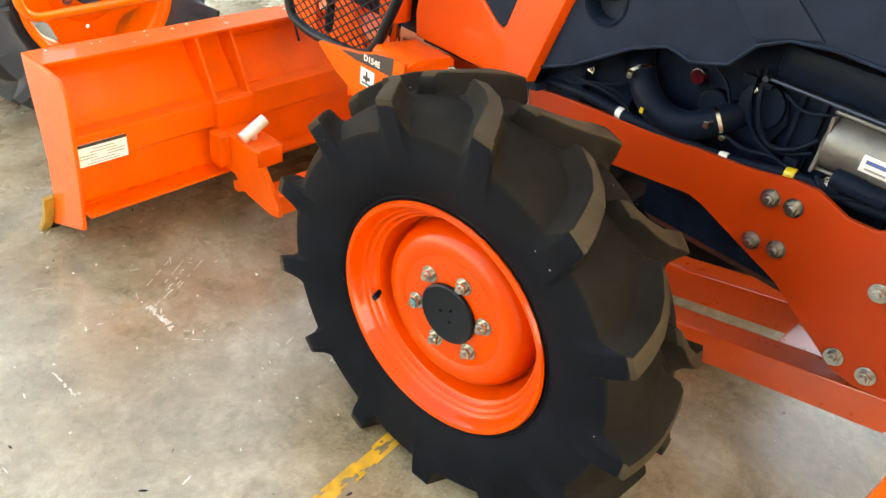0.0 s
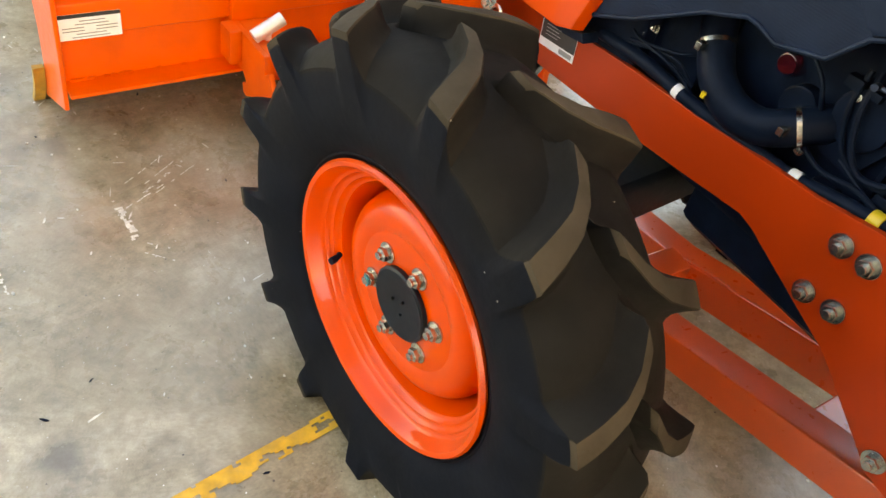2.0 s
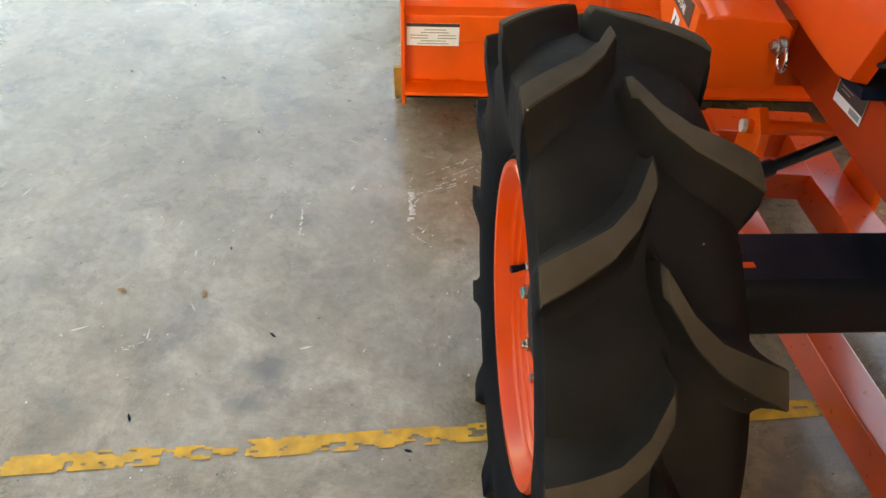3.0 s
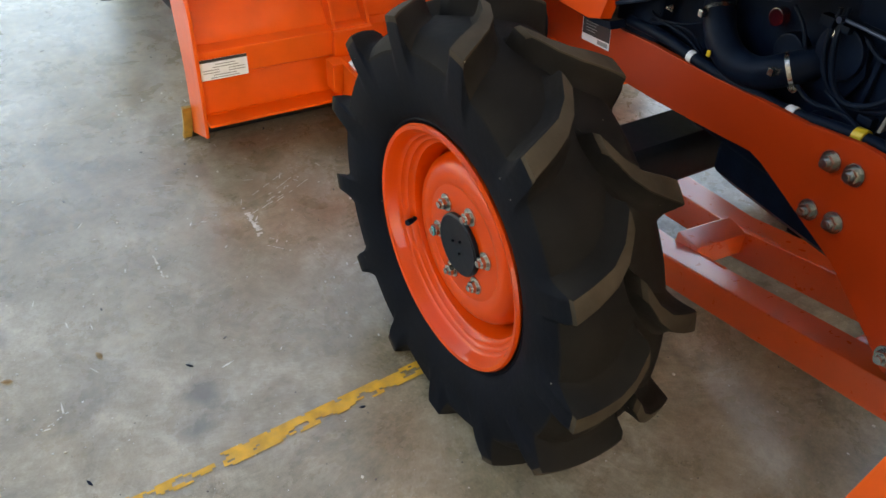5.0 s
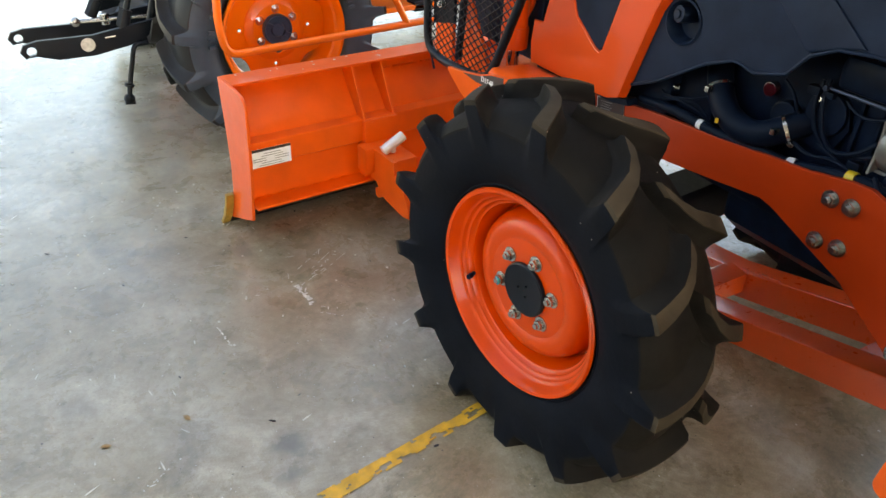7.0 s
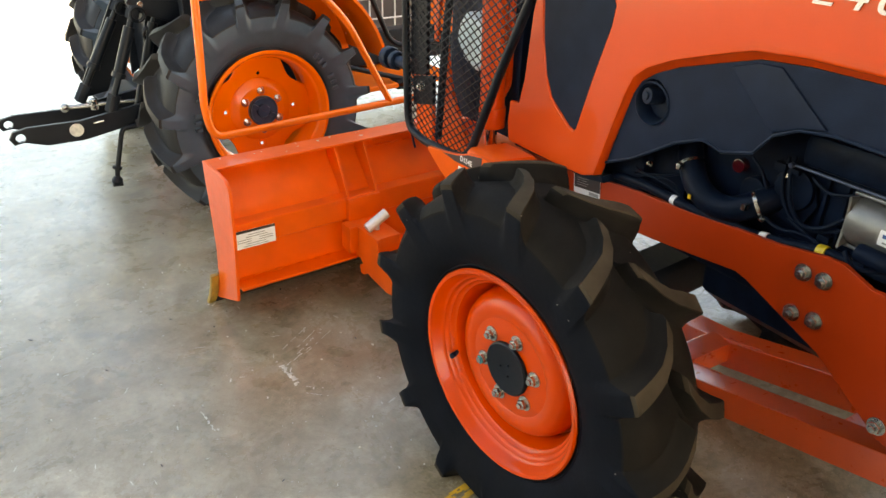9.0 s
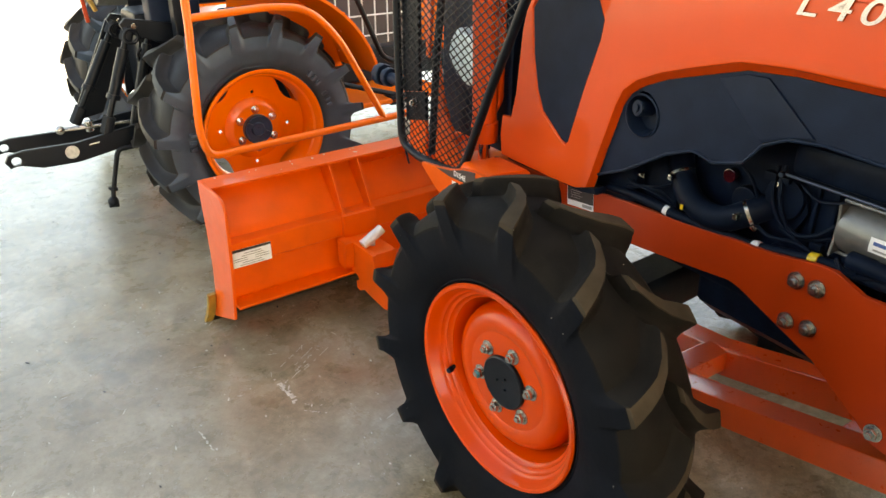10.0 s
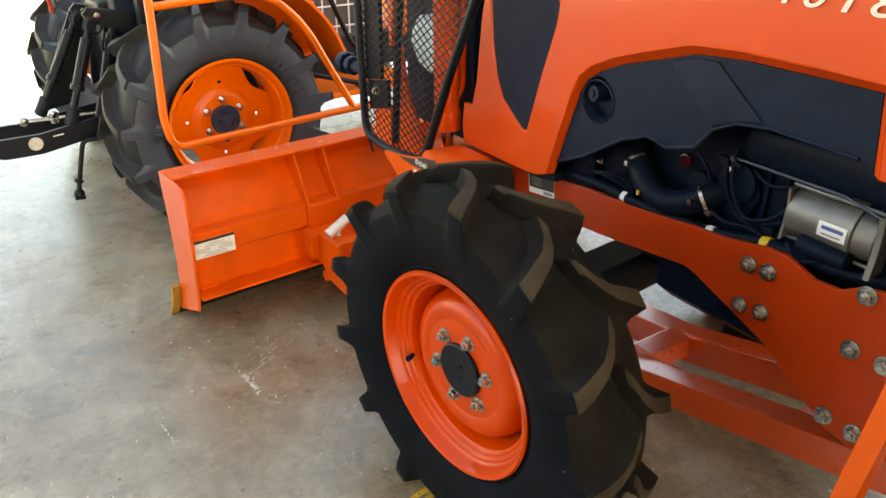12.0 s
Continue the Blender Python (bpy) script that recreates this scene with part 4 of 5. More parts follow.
def side_frame():
    PX = -0.209
    outline = [(0.74, 0.682), (0.35, 0.712), (0.12, 0.735), (-0.077, 0.747), (-0.245, 0.762), (-0.33, 0.768), (-0.44, 0.788), (-0.485, 0.790), (-0.525, 0.775), (-0.555, 0.763), (-0.61, 0.765), (-0.65, 0.790), (-0.72, 0.805), (-1.05, 0.81),
               (-1.05, 0.52), (-0.86, 0.50), (-0.765, 0.445), (-0.71, 0.437), (-0.655, 0.446), (-0.625, 0.468), (-0.485, 0.563), (-0.272, 0.648), (-0.24, 0.655), (-0.10, 0.638), (0.05, 0.622), (0.35, 0.600), (0.74, 0.58)]
    for s in (1, -1):
        bm = B()
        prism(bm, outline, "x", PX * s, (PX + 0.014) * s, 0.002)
        fr = part("side_frame", bm, ORANGE_SHADED, tractor, "orange steel side frame plate bolted to the chassis")
        if s == 1:
            for y, z in ((-0.408, 0.734), (-0.457, 0.736), (-0.406, 0.628), (-0.46, 0.636), (-0.652, 0.478), (-0.719, 0.476), (-0.665, 0.655), (-0.734, 0.656), (-0.666, 0.781)):
                bm = B()
                hex_bolt(bm, (PX - 0.001, y, z), (-1, 0, 0), 0.0145, True, 1.42)
                part("bolt", bm, ZINC, fr)
            # warning label on the rail
            mm = Matrix.Translation((PX - 0.0015, 0.30, 0.682)) @ pose(0, 0, 0, -7, 0, 0)
            for u0, u1, v0, v1, mt, nm in ((-0.057, 0.057, -0.030, 0.030, WHITE, "label"), (-0.0565, 0.054, -0.012, 0.0285, INK, "label_print"), (-0.050, -0.010, -0.026, -0.016, GREY_INK, "label_print")):
                bm = B()
                d = 0.0 if nm == "label" else -0.0008
                box(bm, d - 0.0006, d, u0, u1, v0, v1, 0, mm)
                part(nm, bm, mt, fr)
            for k in range(4):
                bm = B()
                box(bm, -0.0022, -0.0015, 0.0 - 0.008 * (k % 2), 0.040, -0.002 + k * 0.007, -0.0008 + k * 0.007, 0, mm)
                part("label_print", bm, GREY_INK, fr)
    # front axle
    bm = B()
    prism(bm, [(-0.045, 0.555), (0.06, 0.555), (0.075, 0.535), (0.078, 0.45), (0.06, 0.425), (-0.045, 0.425), (-0.062, 0.45), (-0.06, 0.535)], "x", -0.50, 0.50, 0.010)
    box(bm, -0.56, -0.46, -0.085, 0.085, 0.39, 0.575, 0.018)
    box(bm, 0.46, 0.56, -0.085, 0.085, 0.39, 0.575, 0.018)
    cyl(bm, (-0.56, 0, 0.44), (-0.68, 0, 0.44), 0.075, 24, 0.008)
    cyl(bm, (0.56, 0, 0.44), (0.68, 0, 0.44), 0.075, 24, 0.008)
    ax = part("front_axle", bm, BLACK_PAINT, tractor, "black cast front axle beam")
    ax.matrix_basis = Matrix.Translation((-0.45, 0, 0)) @ pose(0, 0, 0, 0, 0, 5.5) @ Matrix.Translation((0.45, 0, 0))
    for x, y, z in ((-0.50, -0.085, 0.53), (-0.50, -0.085, 0.44), (-0.44, 0.02, 0.556)):
        bm = B()
        hex_bolt(bm, (x, y, z), (0, -1, 0) if z < 0.55 else (0, 0, 1), 0.009, False)
        part("axle_bolt", bm, BLACK_PAINT, ax)
    bm = B()
    box(bm, -0.44, -0.42, -0.020, -0.008, 0.5555, 0.5570)
    part("paint_mark", bm, ORANGE, ax)
    # steering rod with its ball joint
    bm = B()
    tube(bm, [(-0.47, 0.214, 0.50), (-0.30, 0.321, 0.50), (0.02, 0.522, 0.50)], 0.012, 12)
    tube(bm, [(-0.47, 0.214, 0.50), (-0.285, 0.330, 0.50)], 0.018, 12)
    rod = part("steering_rod", bm, BLACK_PAINT, tractor, "black steering rod")
    bm = B()
    cyl(bm, (-0.485, 0.205, 0.46), (-0.485, 0.205, 0.53), 0.024, 18, 0.006)
    part("ball_joint", bm, ZINC, rod, "dull metal ball joint")
    # perforated foot step
    bm = B()
    up = [(-0.535, -0.868, 0.86), (-0.552, -0.838, 0.500), (-0.556, -0.836, 0.455), (-0.555, -0.87, 0.441), (-0.53, -1.16, 0.441)]
    rows = []
    for i, p in enumerate(rounded(up, 0.03, 4)):
        p = Vector(p)
        rows.append([bm.verts.new(p + Vector(o)) for o in ((-0.004, 0.002, 0.0), (-0.002, -0.034, 0.030), (0.030, -0.036, 0.030), (0.034, 0.002, -0.004))])
    for a0, b0 in zip(rows, rows[1:]):
        for k in range(4):
            bm.faces.new((a0[k], a0[(k + 1) % 4], b0[(k + 1) % 4], b0[k]))
    holes = [[(-0.49 + 0.055 * i + 0.008 * math.cos(t * math.pi / 4), -0.92 - 0.055 * j + 0.008 * math.sin(t * math.pi / 4)) for t in range(8)] for i in range(4) for j in range(5)]
    prism(bm, [(-0.55, -0.87), (-0.30, -0.885), (-0.30, -1.18), (-0.545, -1.18)], "z", 0.445, 0.451, 0.001, holes)
    part("foot_step", bm, ORANGE_WELD, tractor, "orange perforated foot step on a bent strap")


side_frame()


def rear_half():
    """The tractor's rear end, unseen and added for its shade: big wheels, fenders, platform, seat and roll bar."""
    for sd in (-1, 1):
        bm = B()
        revolve(bm, [(0.26, 0.40), (0.25, 0.43), (0.24, 0.40), (0.10, 0.36), (0.0, 0.40), (-0.02, 0.43), (-0.03, 0.42), (-0.01, 0.39), (0.05, 0.36), (0.10, 0.34), (0.09, 0.20), (0.06, 0.16), (0.06, 0.0005)], 72, sx=-sd)
        w = part("rear_wheel", bm, ORANGE_RIM, tractor, "large orange steel rear wheel", 30)
        w.matrix_basis = Matrix.Translation((sd * 0.92, -2.2, 0.745))
        ty = part("tyre", tyre_mesh(0.765, 0.36, 0.42, 18, 0.05, -sd, 17, 0.2, 0.085, 0.38, 0.015), RUBBER, w, "black lugged rear tyre", 30)
        ty.location = (-sd * 0.12, 0, 0)
        ty.data.materials.append(DUST)
        ty.data.materials.append(TREAD)
        bm = B()
        arc = [(-2.2 + r * math.cos(radians(a0)), 0.76 + r * math.sin(radians(a0))) for r, rng in ((0.86, range(20, 150, 8)), (0.845, range(148, 12, -8))) for a0 in rng]
        prism(bm, arc, "x", sd * 0.52, sd * 0.98, 0.003)
        part("fender", bm, ORANGE, tractor, "orange rear fender")
        bm = B()
        box(bm, sd * 0.56 - 0.03, sd * 0.56 + 0.03, -2.62, -2.56, 0.80, 2.1, 0.008)
        part("roll_bar_post", bm, BLACK_PAINT, tractor, "black roll bar post")
    bm = B()
    box(bm, -0.53, 0.53, -2.6, -0.98, 0.70, 0.74, 0.008)
    part("platform", bm, BLACK_PAINT, tractor, "black floor platform")
    bm = B()
    box(bm, -0.24, 0.24, -2.35, -1.90, 0.92, 1.04, 0.04)
    box(bm, -0.24, 0.24, -2.42, -2.32, 1.02, 1.42, 0.04)
    part("seat", bm, BLACK_PLASTIC, tractor, "black padded seat")
    bm = B()
    box(bm, -0.26, 0.26, -1.16, -0.84, 0.74, 1.40, 0.05)
    part("dashboard", bm, BLACK_PLASTIC, tractor, "black dashboard cowl")
    bm = B()
    tube(bm, [(0.19 * math.cos(k * math.pi / 16), -1.36 + 0.15 * math.sin(k * math.pi / 16), 1.47 + 0.11 * math.sin(k * math.pi / 16)) for k in range(32)], 0.014, 10, closed=True)
    tube(bm, [(0, -1.36, 1.47), (0, -1.20, 1.25)], 0.02, 10)
    tube(bm, [(-0.19, -1.36, 1.47), (0.19, -1.36, 1.47)], 0.01, 8)
    part("steering_wheel", bm, BLACK_PLASTIC, tractor, "black steering wheel")


rear_half()


def headlight_guard():
    X = -0.42
    loop = [(1.03, 1.34), (1.025, 0.95), (1.012, 0.72), (0.99, 0.69), (0.90, 0.672), (0.70, 0.685), (0.645, 0.698), (0.605, 0.74), (0.48, 1.005), (0.30, 1.34)]
    path = rounded([(X, y, z) for y, z in loop], 0.05)
    bm = B()
    tube(bm, path, 0.0140, 12)
    tube(bm, [(X + 0.002, 1.03, 1.34), (X + 0.002, 0.30, 1.34)], 0.0115, 12)
    g = part("headlight_guard", bm, BLACK_PAINT, tractor, "black steel tube guard filled with diamond mesh")
    # diamond mesh clipped to the loop
    poly = [(y, z) for _, y, z in path]

    def inside(y, z):
        c = False
        for (y0, z0), (y1, z1) in zip(poly, poly[1:] + poly[:1]):
            if (z0 > z) != (z1 > z) and y < (y1 - y0) * (z - z0) / (z1 - z0) + y0:
                c = not c
        return c

    bm = B()
    dy, dz = 0.040, 0.026
    for sgn in (1, -1):
        for k in range(-60, 90):
            run = []
            for i in range(0, 400):
                z = 0.66 + i * 0.002
                y = 0.2 + k * dy + sgn * (z - 0.66) * dy / dz
                if inside(y, z):
                    run.append((y, z))
                if (not inside(y, z) or i == 399) and run:
                    if len(run) > 3:
                        o = 0.0015 * sgn
                        tube(bm, [(X + o, *run[0]), (X + o, *run[-1])], 0.0017, 5, flat=1.4)
                    run = []
    part("mesh", bm, BLACK_PAINT, g, "black diamond wire mesh")
    # spiral binding beads along the tube
    bm = B()
    for p in resample(path, 70)[4:-4]:
        bmesh.ops.create_icosphere(bm, subdivisions=1, radius=0.005, matrix=Matrix.Translation(p + Vector((-0.006, 0, 0))) @ Matrix.Diagonal((1, 1, 1.6, 1)))
    part("weld_beads", bm, BLACK_PAINT, g)
    # front post and bracket
    bm = B()
    prism(bm, [(0.915, 0.895), (1.02, 0.875), (1.02, 1.33), (0.915, 1.33)], "x", -0.405, -0.390, 0.004)
    tube(bm, rounded([(-0.388, 0.86, 0.69), (-0.388, 0.828, 1.017), (-0.388, 0.78, 1.34)], 0.05), 0.013, 10)
    part("post", bm, BLACK_PAINT, g, "black upright guard post")
    bm = B()
    prism(bm, [(0.873, 0.805), (1.004, 0.775), (1.004, 0.875), (0.873, 0.902)], "x", -0.405, -0.392, 0.002)
    br = part("bracket", bm, BLACK_PAINT, g, "dusty black bracket plate")
    bm = B()
    hex_bolt(bm, (-0.406, 0.937, 0.853), (-1, 0, 0), 0.013)
    part("bolt", bm, ZINC, g)
    bm = B()
    cyl(bm, (-0.40, 1.03, 0.90), (-0.40, 1.13, 0.900), 0.020, 14, 0.003)
    cyl(bm, (-0.40, 1.115, 0.90), (-0.40, 1.145, 0.899), 0.034, 10, 0.006)
    cyl(bm, (-0.40, 1.160, 0.90), (-0.40, 1.205, 0.898), 0.040, 10, 0.007)
    cyl(bm, (-0.40, 1.14, 0.90), (-0.40, 1.17, 0.899), 0.024, 10)
    part("clamp_knob", bm, BLACK_PLASTIC, g, "black clamp knob")
    bm = B()
    tube(bm, [(X - 0.01, 0.97, 0.685), (X - 0.012, 0.955, 0.66), (X - 0.01, 0.945, 0.635)], 0.004, 6)
    part("loose_tie", bm, HOSE, g)


headlight_guard()


# ---- front blade ----
blade = empty("dozer_blade", pose(0.765, 1.2, 0), "orange welded steel blade on the front of the tractor", "dozer blade")
BO = Vector((0.765, 1.2, 0))
BI = Matrix.Translation(-BO)


def bpart(name, bm, material, parent=None, label=""):
    bm.transform(BI)
    return part(name, bm, material, parent or blade, label)


def front_blade():
    XL, XR = -0.237, 1.72
    front = [(1.338, 0.600), (1.334, 0.53), (1.320, 0.415), (1.312, 0.285), (1.325, 0.165), (1.372, 0.045)]
    rear = [(1.362, 0.040), (1.150, 0.128), (1.118, 0.32), (1.105, 0.475), (1.103, 0.555), (1.110, 0.580), (1.135, 0.597), (1.20, 0.602)]
    # curved mouldboard sheet
    bm = B()
    fr = [(v.x, v.y) for v in resample([Vector((y, z, 0)) for y, z in front], 14)]
    back = [(y - 0.010, z + 0.001) for y, z in fr]
    prism(bm, fr + back[::-1], "x", XL + 0.012, XR - 0.012)
    mb = bpart("mouldboard", bm, ORANGE_WELD, None, "curved orange steel mouldboard")
    for x0 in (XL, XR - 0.012):
        bm = B()
        prism(bm, front + rear, "x", x0, x0 + 0.012, 0.003)
        bpart("side_plate", bm, ORANGE_WELD, None, "orange steel end plate")
    bm = B()
    box(bm, XL + 0.012, XR - 0.012, 1.235, 1.338, 0.592, 0.602, 0.003)
    bpart("top_flange", bm, ORANGE_WELD, None, "orange top flange with chipped spots")
    # inner back sheet, bent below the top flange
    bm = B()
    sheet = [(1.328, 0.594), (1.300, 0.540), (1.245, 0.478), (1.205, 0.430), (1.186, 0.33), (1.180, 0.188)]
    prism(bm, sheet + [(y + 0.006, z) for y, z in sheet[::-1]], "x", XL + 0.012, XR - 0.012)
    bpart("back_sheet", bm, ORANGE_WELD, None, "orange bent steel back sheet")
    # channel along the blade
    bm = B()
    prism(bm, [(1.215, 0.422), (1.157, 0.417), (1.153, 0.412), (1.153, 0.337), (1.157, 0.333), (1.19, 0.333)], "x", XL + 0.012, XR - 0.012, 0.0015)
    ch = bpart("channel", bm, ORANGE_WELD, None, "orange channel welded along the blade")
    bm = B()
    prism(bm, [(1.33, 0.200), (1.112, 0.194), (1.112, 0.184), (1.335, 0.180)], "x", XL + 0.012, XR - 0.012, 0.002)
    bpart("bottom_flange", bm, ORANGE_WELD, None)
    # weld seams
    for nm, y, z, x_from, x_to, odds in (("weld_seam", 1.208, 0.426, 0.36, 0.80, 0.9), ("weld_seam", 1.212, 0.430, XL + 0.02, 0.20, 0.4), ("weld_seam", 1.300, 0.543, 0.40, 0.62, 0.7), ("weld_seam", 1.176, 0.197, XL + 0.02, 0.20, 0.3)):
        bm = B()
        x = x_from
        while x < x_to:
            if random.random() < odds:
                bmesh.ops.create_icosphere(bm, subdivisions=1, radius=random.uniform(0.0045, 0.0068), matrix=Matrix.Translation((x, y + random.uniform(-0.001, 0.001), z)) @ Matrix.Diagonal((1.9, 1, 0.8, 1)))
            x += 0.010
        tagged(bpart(nm, bm, ORANGE_WELD), kind="stuff")
    # paint chips and dust specks on the top flange
    bm = B()
    for _ in range(18):
        x, y, r = random.uniform(XL + 0.02, 0.75), random.uniform(1.24, 1.33), random.uniform(0.002, 0.0055)
        bmesh.ops.create_icosphere(bm, subdivisions=1, radius=r, matrix=Matrix.Translation((x, y, 0.6022)) @ Matrix.Diagonal((1, random.uniform(0.6, 1.5), 0.25, 1)))
    tagged(bpart("chips", bm, SCUFF), kind="stuff")
    # upright ribs, the box plate below them
    for x0 in (0.219, 0.340, 1.18, 1.301):
        bm = B()
        prism(bm, [(1.325, 0.593), (1.238, 0.593), (1.150, 0.428), (1.150, 0.410), (1.22, 0.41)], "x", x0, x0 + 0.010, 0.002)
        bpart("rib", bm, ORANGE_WELD)
    for x0 in (0.214, 1.175):
        bm = B()
        box(bm, x0, x0 + 0.138, 1.132, 1.19, 0.188, 0.419, 0.003)
        bpart("gusset", bm, ORANGE_WELD)
        bm = B()
        for k in range(14):
            bmesh.ops.create_icosphere(bm, subdivisions=1, radius=0.0055, matrix=Matrix.Translation((x0 + 0.006 + k * 0.0095, 1.150, 0.420)) @ Matrix.Diagonal((1.7, 1, 0.8, 1)))
        tagged(bpart("weld_seam", bm, ORANGE_WELD), kind="stuff")
    # cutting edge and its end bits
    # Its black imitates the shade under the blade.
    bm = B()
    prism(bm, [(1.318, 0.158), (1.338, 0.095), (1.366, 0.045), (1.400, 0.002), (1.420, 0.002), (1.384, 0.050), (1.352, 0.105), (1.334, 0.160)], "x", XL, XR, 0.001)
    bpart("cutting_edge", bm, BLACK_PAINT, None, "steel cutting edge resting on the floor, black for the shade there")
    for x0 in (XL - 0.030, XR + 0.001):
        bm = B()
        prism(bm, [(1.318, 0.158), (1.338, 0.095), (1.366, 0.045), (1.405, 0.0), (1.425, 0.0), (1.384, 0.050), (1.352, 0.105), (1.334, 0.160)], "x", x0, x0 + 0.029, 0.001)
        bpart("end_bit", bm, OCHRE, None, "curved end bit in worn ochre paint")
    # label sheet with print
    bm = B()
    box(bm, -0.221, -0.071, 1.1515, 1.1525, 0.326, 0.394)
    lb = bpart("label", bm, WHITE, None, "white instruction label with a black heading bar")
    bm = B()
    box(bm, -0.221, -0.071, 1.1508, 1.1514, 0.384, 0.394)
    bpart("heading_bar", bm, INK, lb)
    for k in range(6):
        for x0, x1 in ((-0.211, -0.160), (-0.132, -0.080)) if k in (2, 3) else ((-0.190 + 0.01 * (k % 3), -0.100 - 0.008 * (k % 2)),):
            bm = B()
            box(bm, x0, x1, 1.1508, 1.1514, 0.331 + k * 0.0085, 0.3335 + k * 0.0085)
            bpart("print_line", bm, GREY_INK, lb)
    # pivot brackets with a cross-handled pin
    for x0 in (0.216, 1.19):
        bm = B()
        prism(bm, [(1.060, 0.335), (0.937, 0.335), (0.930, 0.285), (0.912, 0.298), (0.904, 0.292), (0.835, 0.195), (0.835, 0.156), (0.875, 0.148), (0.985, 0.160), (1.010, 0.166), (1.045, 0.146), (1.064, 0.150), (1.068, 0.180), (1.045, 0.192), (1.085, 0.235), (1.135, 0.25), (1.135, 0.335)], "x", x0, x0 + 0.016, 0.003)
        box(bm, x0 + 0.016, x0 + 0.104, 0.945, 1.132, 0.270, 0.334, 0.004)
        box(bm, x0 + 0.016, x0 + 0.104, 1.03, 1.132, 0.19, 0.271, 0.004)
        box(bm, x0 - 0.036, x0, 1.070, 1.134, 0.240, 0.338, 0.004)
        br = bpart("pivot_bracket", bm, ORANGE_WELD, None, "orange pivot bracket plate")
        bm = B()
        c = Vector((x0 + 0.050, 1.02, 0.334))
        cyl(bm, c, c + Vector((0, 0, 0.022)), 0.010, 14)
        d = Vector((0.042, 0.0, 0.022))
        cyl(bm, c + Vector((0, 0, 0.034)) - d, c + Vector((0, 0, 0.034)) + d, 0.0190, 24, 0.002)
        bpart("pin", bm, SATIN, br, "bright steel pin with a cross handle")
        bm = B()
        box(bm, x0 + 0.016, x0 + 0.32, 0.845, 0.93, 0.150, 0.222, 0.006)
        bpart("link_arm", bm, ORANGE_WELD, br, "orange link arm")
    # push frame under the tractor
    yaw = Matrix.Translation((0.765, 0, 0)) @ pose(0, 0, 0, 0, 0, YAW)
    near = [(-0.113, -0.028, -0.80, 0.392), (-0.114, -0.030, -0.30, 0.262), (-0.118, -0.036, 0.0, 0.190), (-0.150, -0.070, 0.25, 0.180), (-0.195, -0.116, 0.44, 0.178), (-0.200, -0.148, 0.74, 0.178), (-0.25, -0.160, 1.06, 0.178)]
    far = [(0.130, 0.218, -0.80, 0.412), (0.130, 0.218, -0.30, 0.282), (0.128, 0.216, 0.0, 0.206), (0.100, 0.200, 0.25, 0.190), (0.078, 0.180, 0.46, 0.188), (0.040, 0.135, 0.72, 0.188), (0.03, 0.13, 1.06, 0.188)]
    for rail, h in ((near, 0.090), (far, 0.098)):
        bm = B()
        rows = []
        for xo, xi, y, z in rail:
            rows.append([bm.verts.new(yaw @ Vector((xx, y, zz))) for xx, zz in ((xo, z), (xi, z), (xi, z - h), (xo, z - h))])
        for a0, b0 in zip(rows, rows[1:]):
            for k in range(4):
                bm.faces.new((a0[k], a0[(k + 1) % 4], b0[(k + 1) % 4], b0[k]))
        bm.faces.new(rows[0])
        bm.faces.new(rows[-1][::-1])
        bmesh.ops.recalc_face_normals(bm, faces=bm.faces)
        long_edges = [ed for ed in bm.edges if len(ed.link_faces) == 2 and ed.calc_face_angle(0) > 1.2]
        bmesh.ops.bevel(bm, geom=long_edges, offset=0.006, segments=2, affect="EDGES", profile=0.5)
        bpart("push_arm", bm, ORANGE_RAIL, None, "orange box-section push arm")
    for x0, x1, y0, y1, z, h in ((-0.034, 0.134, -0.62, -0.505, 0.306, 0.03), (-0.040, 0.140, -0.062, 0.018, 0.216, 0.07), (-0.125, 0.085, 0.425, 0.495, 0.186, 0.085), (-0.155, 0.050, 0.745, 0.82, 0.186, 0.085), (-0.17, 0.06, 0.94, 1.06, 0.186, 0.085)):
        bm = B()
        box(bm, x0, x1, y0, y1, z - h, z, 0.005, yaw)
        bpart("cross_bar", bm, ORANGE_RAIL, None, "orange cross bar with weld seams")
    # weld beads beside the cross bar
    bm = B()
    for x, zz in ((-0.040, 0.228), (0.136, 0.247)):
        for k in range(26):
            bmesh.ops.create_icosphere(bm, subdivisions=1, radius=0.0055, matrix=yaw @ Matrix.Translation((x, -0.16 + k * 0.0095, zz - k * 0.00245)) @ Matrix.Diagonal((0.9, 1.6, 0.8, 1)))
    tagged(bpart("weld_seam", bm, ORANGE_RAIL), kind="stuff")
    # upright tower with the lift cylinder
    bm = B()
    prism(bm, [(0.447, 0.56), (0.447, 0.752), (0.50, 0.752), (0.56, 0.742), (0.62, 0.722), (0.70, 0.706), (0.80, 0.692), (0.803, 0.682), (0.72, 0.632), (0.65, 0.605), (0.58, 0.56)], "x", -0.464, -0.450, 0.002, m=yaw)
    tw = bpart("tower_plate", bm, ORANGE_WELD, None, "orange steel tower plate with decals")
    bm = B()
    prism(bm, [(-0.450, 0.60), (-0.450, 0.738), (-0.435, 0.750), (-0.40, 0.750), (-0.30, 0.742), (-0.285, 0.730), (-0.285, 0.60)], "y", 0.449, 0.59, 0.003, m=yaw)
    bpart("tower_box", bm, ORANGE_WELD, None, "orange box at the tower's foot")
    bm = B()
    prism(bm, [(0.60, 0.53), (0.60, 0.68), (0.90, 0.65), (0.90, 0.45)], "x", -0.28, 0.28, 0.004, m=yaw)
    bpart("tower_beam", bm, ORANGE_WELD, None)
    bm = B()
